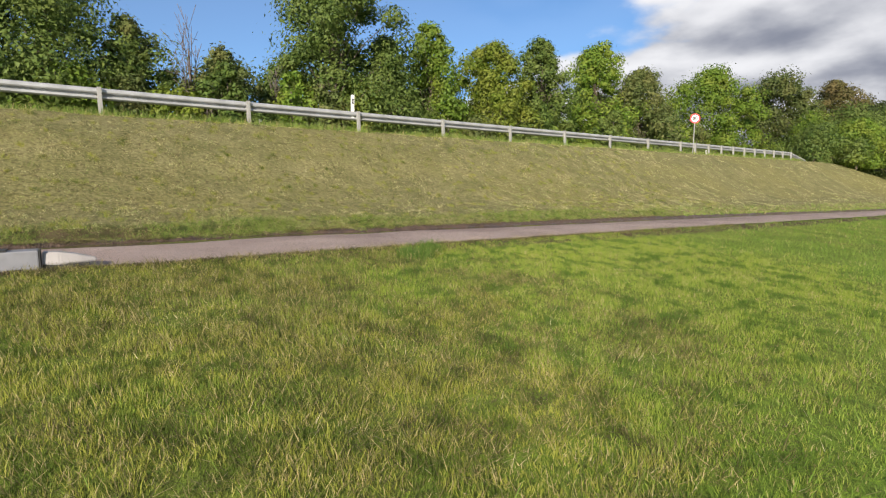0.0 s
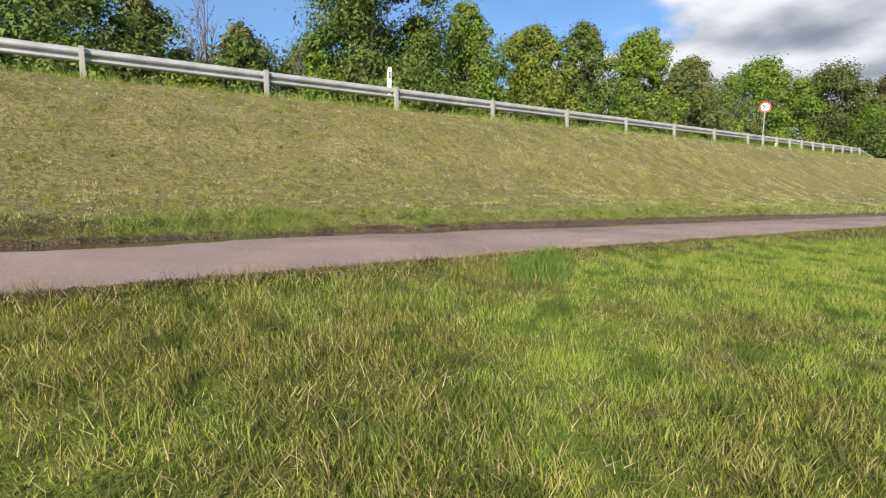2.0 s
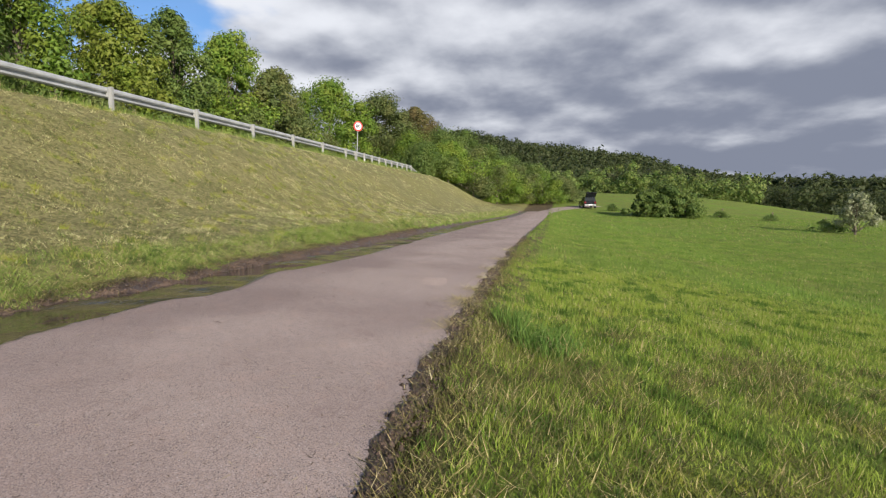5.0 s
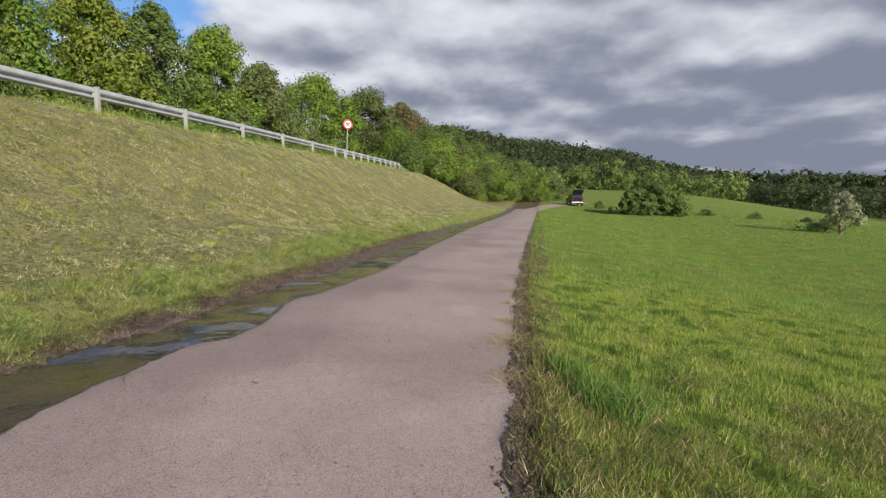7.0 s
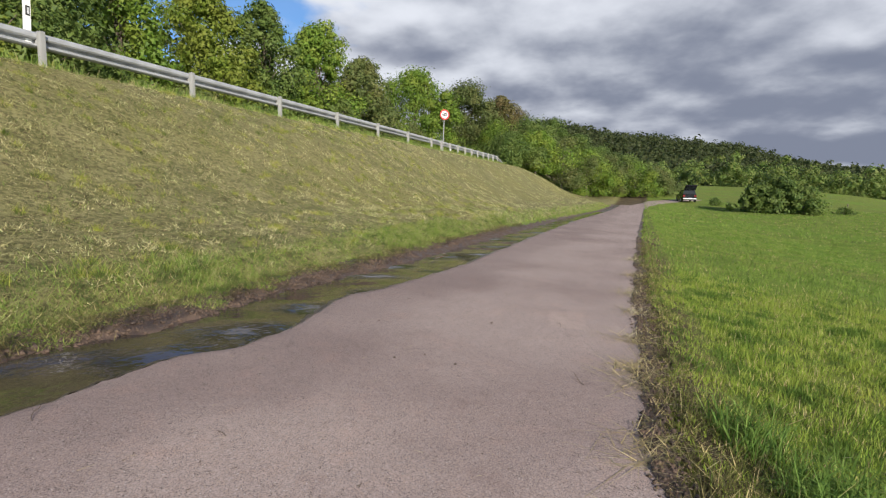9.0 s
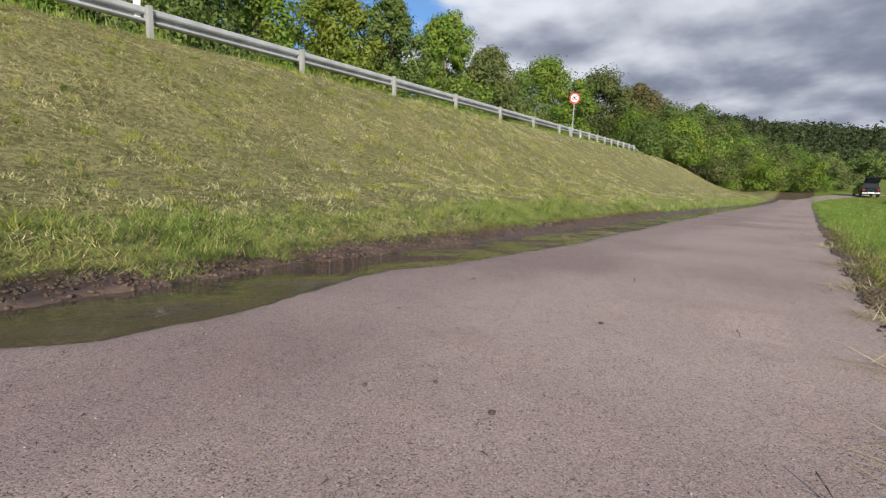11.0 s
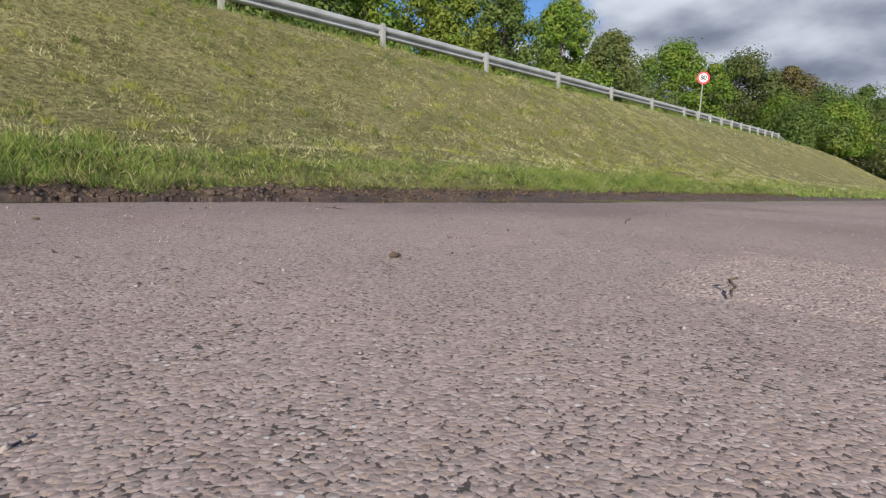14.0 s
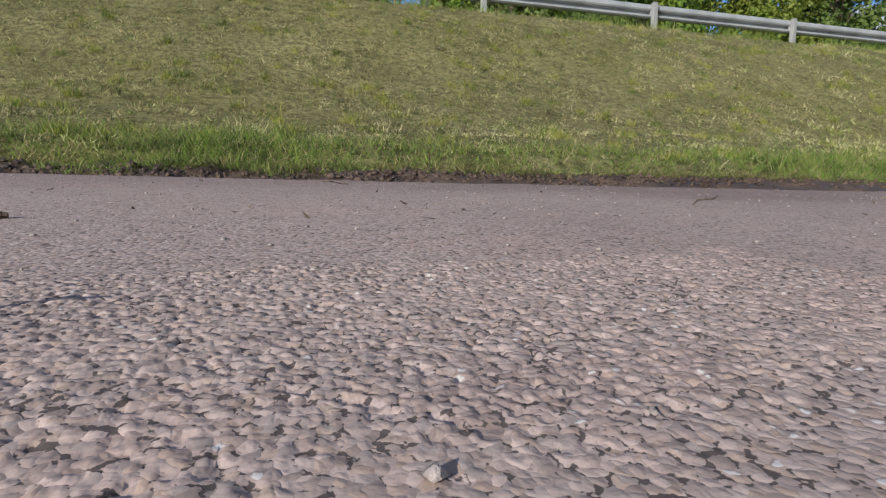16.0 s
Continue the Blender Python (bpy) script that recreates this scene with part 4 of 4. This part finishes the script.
for some, mat, thin, words in ((lush & full, M_LUSH, False, "green meadow grass beside the path"), (lush & ~full, M_LUSH, True, "green meadow grass beside the path"),
                               (~lush & full, M_MEADOW, False, "olive meadow grass with some dry blades"), (~lush & ~full, M_MEADOW, True, "olive meadow grass with some dry blades")):
    x, y, q = X[some], Y[some], tuft[some]
    low = 0.55 + 0.45 * step(0.1, 0.5, edge_near(x) - y)
    blades("meadow_grass", x, y, land(x, y), rng.uniform(0.030, 0.080, len(x)) * (0.40 + 1.15 * q) * low, rng.uniform(0.0032, 0.0070, len(x)), 0.70, rng, mat, words, thin, 0.10)
X, Y = scatter(rng, 230000, -9, 30, -14, 4.6, lambda x, y: on_meadow(x, y) & (rng.random(len(x)) > near_zone(x, y)))
blades("meadow_grass", X, Y, land(X, Y), rng.uniform(0.04, 0.10, len(X)) * (0.45 + 1.1 * grain(X, Y, 3.0, 2)), rng.uniform(0.007, 0.014, len(X)), 0.8, rng, M_FIELD, "long green meadow grass further out", True, 0.1)
X, Y = scatter(rng, 60000, 25, 75, -40, 4, lambda x, y: on_meadow(x, y) & ~((x < 30) & (y > -14)))
blades("meadow_grass", X, Y, land(X, Y), rng.uniform(0.06, 0.13, len(X)), rng.uniform(0.03, 0.06, len(X)), 0.7, rng, M_FIELD, "meadow grass in the distance", True)

# verge at the foot of the bank
def verge_level(x, y):
    return np.maximum(land(x, y), np.where(y < foot(x) + 0.3, mud_z(x, y), -9.0))


X, Y = scatter(rng, 560000, -7, 16, 6.0, 8.5, lambda x, y: (y > foot(x) - 0.21 + 0.32 * grain(x, y, 6.0, 2)) & (y < foot(x) + 0.22 + 0.95 * rng.random(len(x)) ** 1.6 * (0.35 + 0.9 * grain(x, 0 * x, 0.7, 6))))
lush = step(-0.25, 0.6, wave(X, Y, 0.9, 2.0) + 0.5 * wave(X, Y, 3.0, 2.0))
hgt = (0.5 + 0.7 * lush) * rng.uniform(0.05, 0.17, len(X)) * (0.45 + 0.65 * step(0.05, 0.35, Y - foot(X)))
blades("verge_grass", X, Y, verge_level(X, Y), hgt, rng.uniform(0.0035, 0.007, len(X)), 1.5, rng, M_VERGE, "fresh green verge grass along the mud", True, 0.1)
# clippings trodden into the mud below the verge
X = rng.uniform(-7, 16, 60000)
Y = foot(X) + 0.06 + rng.normal(size=len(X)) * 0.10
ok = rng.random(len(X)) < 2.4 * (grain(X, Y, 6.0, 3) - 0.22)
X, Y = X[ok], Y[ok]
blades("dry_grass", X, Y, verge_level(X, Y) + rng.uniform(0.004, 0.03, len(X)), rng.uniform(0.03, 0.09, len(X)), rng.uniform(0.003, 0.006, len(X)), 2.4, rng, M_THATCH, "trodden olive brown clippings on the mud", True, 0.2)
X, Y = scatter(rng, 30000, 16, 60, 3.5, 8.3, lambda x, y: (y > foot(x) - 0.15) & (y < foot(x) + 0.25 + 1.1 * rng.random(len(x)) ** 1.5))
blades("verge_grass", X, Y, np.maximum(land(X, Y), mud_z(X, Y) * (Y < foot(X) + 0.2) - 9 * (Y >= foot(X) + 0.2)), rng.uniform(0.08, 0.2, len(X)), rng.uniform(0.015, 0.03, len(X)), 0.8, rng, M_VERGE, "fresh green verge grass along the mud", True)

# mown bank: short tufts, half of them lying where the mower left them
def mown(n, x0, x1, y0, lo, hi, label, mat, long=1.0):
    X, Y = scatter(rng, n, x0, x1, y0, 14.9, lambda x, y: y > foot(x) + 0.25)
    tuft = step(0.36, 0.66, 0.50 * grain(X, Y, 4.2, 3) + 0.30 * grain(X, Y, 11.0, 4) + 0.20 * grain(X, Y, 1.4, 9))
    ok = rng.random(len(X)) < 0.16 + 0.8 * tuft
    X, Y, tuft = X[ok], Y[ok], tuft[ok]
    lying = rng.random(len(X)) < 0.65
    for some, lean, tall in ((lying, 2.5, 0.5), (~lying, 1.7, 0.75)):
        x, y, q = X[some], Y[some], tuft[some]
        blades("mown_grass", x, y, land(x, y) + 0.012 * rng.random(len(x)), long * tall * rng.uniform(0.35, 1.0, len(x)) * (0.022 + 0.100 * q), rng.uniform(lo, hi, len(x)), lean, rng, mat, label, True, 0.0)


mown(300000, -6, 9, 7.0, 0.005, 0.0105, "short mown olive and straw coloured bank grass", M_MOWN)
mown(150000, 9, 26, 6.0, 0.009, 0.017, "short mown olive and straw coloured bank grass", M_MOWN_FAR, 1.2)
mown(100000, 26, 62, 5.0, 0.016, 0.034, "short mown olive bank grass further along", M_MOWN_FAR)
# uncut tufts standing up out of the mown bank
C = rng.uniform((-6, 7.4), (22, 14.6), (900, 2))
idx = rng.integers(0, len(C), 60000)
X, Y = (C[idx] + rng.normal(size=(len(idx), 2)) * rng.uniform(0.02, 0.07, len(C))[idx][:, None]).T
ok = Y > foot(X) + 0.5
X, Y = X[ok], Y[ok]
blades("mown_grass", X, Y, land(X, Y), rng.uniform(0.04, 0.12, len(X)), rng.uniform(0.004, 0.008, len(X)), 0.9, rng, M_MEADOW, "small uncut olive tufts standing on the mown bank", True, 0.0)
# brown dead thatch low between the tufts
X, Y = scatter(rng, 150000, -6, 18, 6.6, 14.6, lambda x, y: (y > foot(x) + 0.3) & (0.7 * grain(x, y, 8.0, 31) + 0.3 * grain(x, y, 1.6, 32) > 0.42 + 0.3 * rng.random(len(x))))
blades("dry_grass", X, Y, land(X, Y) + rng.uniform(0, 0.02, len(X)), rng.uniform(0.02, 0.05, len(X)), rng.uniform(0.005, 0.010, len(X)), 2.0, rng, M_THATCH, "brown dead thatch low on the mown bank", True, 0.0)
# fresh shoots here and there
X, Y = scatter(rng, 90000, -6, 22, 6.6, 14.6, lambda x, y: (y > foot(x) + 0.5) & (0.7 * grain(x, y, 3.5, 33) + 0.3 * grain(x, y, 12.0, 34) > 0.53 + 0.14 * rng.random(len(x))))
blades("mown_grass", X, Y, land(X, Y), rng.uniform(0.03, 0.08, len(X)), rng.uniform(0.004, 0.010, len(X)), 1.3, rng, M_VERGE, "fresh green shoots on the mown bank", True, 0.0)

# taller weeds under the guardrail
X, Y = scatter(rng, 52000, -12, 52, 14.0, 15.8, lambda x, y: grain(x, y, 1.2, 3) + 0.6 * rng.random(len(x)) - 0.35 * np.abs(y - 15) > 0.45)
blades("verge_grass", X, Y, land(X, Y), rng.uniform(0.08, 0.34, len(X)), rng.uniform(0.01, 0.02, len(X)), 0.6, rng, M_VERGE, "tall green weeds under the guardrail", True)

# cut hay lying on the bank
X, Y = scatter(rng, 200000, -7, 24, 6.6, 14.6, lambda x, y: (y > foot(x) + 0.25 + 0.5 * rng.random(len(x))) & (0.6 * grain(x, y, 4.5, 7) + 0.4 * grain(x, y, 1.2, 8) > 0.36 + 0.26 * rng.random(len(x))))
blades("cut_hay", X, Y, land(X, Y) + rng.uniform(0.0, 0.05, len(X)), rng.uniform(0.015, 0.05, len(X)), rng.uniform(0.0035, 0.0075, len(X)), 2.6, rng, M_HAY, "dry cut hay lying on the bank", True, 0.0)
# dead grass and straw between the meadow blades
X, Y = scatter(rng, 30000, -4.4, 8.6, -2.0, 4.5, lambda x, y: on_meadow(x, y) & (rng.random(len(x)) < near_zone(x, y)) & (0.6 * grain(x, y, 4.5, 7) + 0.4 * grain(x, y, 1.2, 9) > 0.42 + 0.3 * rng.random(len(x)) + 0.05 * np.clip(x, -2, 4)))
blades("dry_grass", X, Y, land(X, Y) + rng.uniform(0, 0.04, len(X)), rng.uniform(0.04, 0.09, len(X)), rng.uniform(0.003, 0.005, len(X)), 1.6, rng, M_HAY, "dry yellow grass among the meadow blades", True, 0.4)


# brown dead grass low in the sward
X, Y = scatter(rng, 95000, -4.0, 2.6, -1.8, 4.3, lambda x, y: on_meadow(x, y) & (rng.random(len(x)) < near_zone(x, y)) & (0.6 * grain(x, y, 5.0, 11) + 0.4 * grain(x, y, 1.6, 12) > 0.36 + 0.3 * rng.random(len(x)) + 0.07 * np.clip(x, -1, 4)))
blades("dry_grass", X, Y, land(X, Y) + rng.uniform(0, 0.03, len(X)), rng.uniform(0.05, 0.13, len(X)), rng.uniform(0.003, 0.006, len(X)), 1.3, rng, M_THATCH, "olive brown dead grass low in the sward", True, 0.2)
# trampled brown grass beside the path
X = rng.uniform(-4.5, 12, 24000)
Y = edge_near(X) + 0.01 - 0.06 * grain(X, 0 * X, 2.2, 8) - np.abs(rng.normal(size=len(X))) * (0.10 + 0.10 * grain(X, 0 * X, 1.1, 4))
ok = rng.random(len(X)) < 0.25 + grain(X, Y, 4.0, 6)
X, Y = X[ok], Y[ok]
blades("dry_grass", X, Y, land(X, Y) + rng.uniform(0, 0.03, len(X)), rng.uniform(0.03, 0.08, len(X)), rng.uniform(0.003, 0.006, len(X)), 1.6, rng, M_THATCH, "trampled olive brown grass beside the path", True, 0.2)


# ---- crumbled edge of the path ----
def lumps(name, X, Y, Z, S, rng, mat, label, category):
    """Rough eight-sided lumps, joined."""
    n = len(X)
    base = np.array([(1, 0, 0), (0, 1, 0), (-1, 0, 0), (0, -1, 0), (0, 0, 0.8), (0, 0, -0.6)], float)
    faces = np.array([(0, 1, 4), (1, 2, 4), (2, 3, 4), (3, 0, 4), (1, 0, 5), (2, 1, 5), (3, 2, 5), (0, 3, 5)])
    a = rng.uniform(0, 6.28, n)
    jit = rng.uniform(0.55, 1.3, (n, 6, 3))
    P = base[None] * jit * S[:, None, None]
    c, s_ = np.cos(a)[:, None], np.sin(a)[:, None]
    V = np.stack((P[..., 0] * c - P[..., 1] * s_, P[..., 0] * s_ + P[..., 1] * c, P[..., 2]), -1) + np.stack((X, Y, Z), 1)[:, None, :]
    L = (np.arange(n)[:, None, None] * 6 + faces[None]).ravel()
    return tagged(new(name, np_mesh(name, V.reshape(-1, 3), np.full(n * 8, 3), L, mat, True)), label, category, kind="stuff")


n = 6000
X = np.concatenate((rng.uniform(-3.0, 6, 4600), rng.uniform(6, 14, 1400)))
Y = edge_near(X) - 0.045 + np.clip(rng.normal(size=n), -2, 1.7) * (0.042 + 0.02 * wave(X, 0 * X, 3.0, 1.0))
Z = np.maximum(np.maximum(path_z(X, Y), land(X, Y)), np.where(Y < edge_near(X) + 0.04, lip_z(X, Y), -9))
lumps("mud_crumbs", X, Y, Z, rng.uniform(0.005, 0.019, n) * rng.uniform(0.3, 1, n), rng, M_MUD, "dark crumbled mud along the path edge", "mud")
n = 8000
X = rng.uniform(-6, 14, n)
Y = foot(X) - 0.13 + rng.normal(size=n) * 0.085
lumps("mud_crumbs", X, Y, np.maximum(mud_z(X, Y), land(X, Y)), rng.uniform(0.010, 0.030, n) * rng.uniform(0.4, 1, n), rng, M_MUD, "dark wet mud clods at the foot of the bank", "mud")
n = 2600
X = rng.uniform(0.5, 8, n)
Y = rng.uniform(3.6, 6.3, n)
ok = Y > edge_near(X) + 0.03
X, Y = X[ok], Y[ok]
lumps("gravel", X, Y, path_z(X, Y) + 0.001, rng.uniform(0.0012, 0.0035, len(X)), rng, M_STONE, "loose grit scattered over the path", "gravel")

# washed-out stretch of the surface where every stone stands in relief
def cells(x, y, size, seed):
    """Distance to the nearest stone centre and a random value of that stone."""
    u, v = x / size, y / size
    iu, iv = np.floor(u).astype(int), np.floor(v).astype(int)
    d1, pick = np.full(x.shape, 9.0), np.zeros(x.shape)
    for du in (-1, 0, 1):
        for dv in (-1, 0, 1):
            a, b = iu + du + 31 * seed, iv + dv + 17 * seed
            jx, jy = LATTICE[a % 256, b % 256], LATTICE[(a + 91) % 256, (b + 57) % 256]
            d = np.hypot(u - iu - du - 0.08 - 0.84 * jx, v - iv - dv - 0.08 - 0.84 * jy)
            near = d < d1
            pick = np.where(near, LATTICE[(a + 13) % 256, (b + 171) % 256], pick)
            d1 = np.minimum(d1, d)
    return d1, pick


def build_rough_patch():
    xs, ys = np.arange(3.44, 4.14, 0.00135), np.arange(4.45, 4.85, 0.00135)
    X, Y = np.meshgrid(xs, ys)
    wx, wy = X + 0.003 * (grain(X, Y, 210.0, 2) - 0.5), Y + 0.003 * (grain(X, Y, 210.0, 5) - 0.5)
    d1, pick = cells(wx, wy, 0.0046, 1)
    h = 0.0016 * step(0.92, 0.30, d1) * (0.80 + 0.20 * pick) * step(0.05, 0.10, pick) + 0.0003 * grain(X, Y, 240.0, 8) + 0.0006 * grain(X, Y, 30.0, 9)
    rim = np.minimum(np.minimum(X - xs[0], xs[-1] - X), np.minimum(Y - ys[0], ys[-1] - Y)) + 0.05 * (grain(X, Y, 25.0, 3) - 0.5)
    fade = step(0.02, 0.10, rim)
    ob = new("rough_asphalt", surface_mesh("rough_asphalt", X, Y, path_z(X, Y) - 0.0015 * (1 - fade) + h * fade, M_PATH))
    tagged(ob, "washed-out asphalt with its stones standing in relief", "asphalt", kind="stuff")


build_rough_patch()

# bits of leaf and twig blown over the path
X = rng.uniform(-3, 16, 4200)
Y = edge_near(X) + 0.03 + 2.0 * rng.random(len(X)) ** 1.5
ok = (X < 1.9) | (X > 4.9) | (Y > 5.0)
X, Y = X[ok], Y[ok]
blades("leaf_litter", X, Y, path_z(X, Y) + 0.011, rng.uniform(0.004, 0.014, len(X)), rng.uniform(0.003, 0.008, len(X)), 3.2, rng, M_TWIG, "dark bits of leaf and twig on the path", True)
X = rng.uniform(-3, 16, 900)
Y = edge_near(X) + 0.03 + 2.0 * rng.random(len(X)) ** 2.2
ok = (X < 1.9) | (X > 4.9) | (Y > 5.0)
X, Y = X[ok], Y[ok]
blades("leaf_litter", X, Y, path_z(X, Y) + 0.011, rng.uniform(0.006, 0.03, len(X)), rng.uniform(0.002, 0.004, len(X)), 3.2, rng, M_HAY, "pale bits of straw on the path", True)

# straw lying over the path edge
X = np.concatenate([c + rng.normal(size=150) * w for c, w in ((1.75, 0.08), (2.5, 0.10), (2.75, 0.05), (3.4, 0.07), (4.3, 0.06), (5.2, 0.10), (6.6, 0.10), (8.4, 0.1))])
Y = edge_near(X) + 0.02 + rng.normal(size=len(X)) * 0.06
blades("straw", X, Y, path_z(X, Y) + 0.012, rng.uniform(0.05, 0.16, len(X)), rng.uniform(0.003, 0.005, len(X)), 3.0, rng, M_HAY, "dry straw lying over the path edge", True)


X = rng.uniform(-3, 12, 3400)
X = X[rng.random(len(X)) < 2.2 * (grain(X, 0 * X, 2.3, 6) - 0.25)]
Y = edge_near(X) - 0.09 + 0.10 * rng.random(len(X))
Z = np.maximum(path_z(X, Y), lip_z(X, Y)) + 0.016
for some, mat, words in ((rng.random(len(X)) < 0.55, M_HAY, "pale dry stalks bent over the path edge"), (rng.random(len(X)) < 0.6, M_THATCH, "brown dead stalks bent over the path edge")):
    blades("straw", X[some], Y[some], Z[some], rng.uniform(0.012, 0.045, some.sum()), rng.uniform(0.002, 0.0045, some.sum()), 2.9, rng, mat, words, True, 0.0, 1.57)


def build_twig(x, y, length, turn, seed):
    r = np.random.default_rng(seed)
    bm = bmesh.new()
    p = Vector((0, 0, 0.004))
    for i in range(4):
        q = p + Vector((length / 4, r.normal() * length * 0.09, abs(r.normal()) * 0.004))
        tube(bm, p, q, 0.0017, 0.0014, 6)
        if i == 2:
            tube(bm, p, p + Vector((length * 0.12, length * 0.14, 0.004)), 0.0012, 0.0007, 5)
        p = q
    ob = part("twig", bm, M_TWIG)
    ob.matrix_world = pose(x, y, float(path_z(np.array([x]), np.array([y]))[0]) + 0.002, 0, 0, turn)
    tagged(ob, "small dead twig lying on the path", "twig")


for i, (x, y, l, a) in enumerate([(3.50, 4.66, 0.06, 4), (1.25, 5.6, 0.05, 70), (2.35, 4.45, 0.12, 35), (4.4, 5.2, 0.07, 15), (3.9, 5.9, 0.08, 170), (1.1, 6.3, 0.10, 25)]):
    build_twig(x, y, l, a, 500 + i)


def build_stone(x, y, s, seed):
    r = np.random.default_rng(seed)
    bm = bmesh.new()
    bmesh.ops.create_icosphere(bm, subdivisions=2, radius=s)
    for v in bm.verts:
        v.co = Vector((v.co.x * 1.5, v.co.y, v.co.z * 0.7)) * (1 + 0.12 * r.normal())
    ob = part("stone", bm, M_MUD)
    ob.matrix_world = pose(x, y, float(path_z(np.array([x]), np.array([y]))[0]) + s * 0.4, 0, 0, float(r.uniform(0, 180)))
    tagged(ob, "small dark clod lying on the path", "stone")


for i, (x, y, s) in enumerate([(3.40, 5.12, 0.008), (2.484, 5.296, 0.006), (2.40, 5.10, 0.007), (3.08, 5.82, 0.005), (2.36, 5.42, 0.006)]):
    build_stone(x, y, s, 600 + i)

# bluish tufts in the meadow
for cx, cy, rad, n in ((1.62, 3.58, 0.27, 800), (2.05, 3.80, 0.18, 300)):
    a, r = rng.uniform(0, 6.28, n), rad * rng.random(n) ** 0.6
    X, Y = cx + np.cos(a) * r, cy + np.sin(a) * r * 0.8
    blades("grass_tuft", X, Y, land(X, Y), rng.uniform(0.09, 0.24, n), rng.uniform(0.004, 0.008, n), 1.2, rng, M_TUFT, "dense bluish green grass tuft in the meadow")
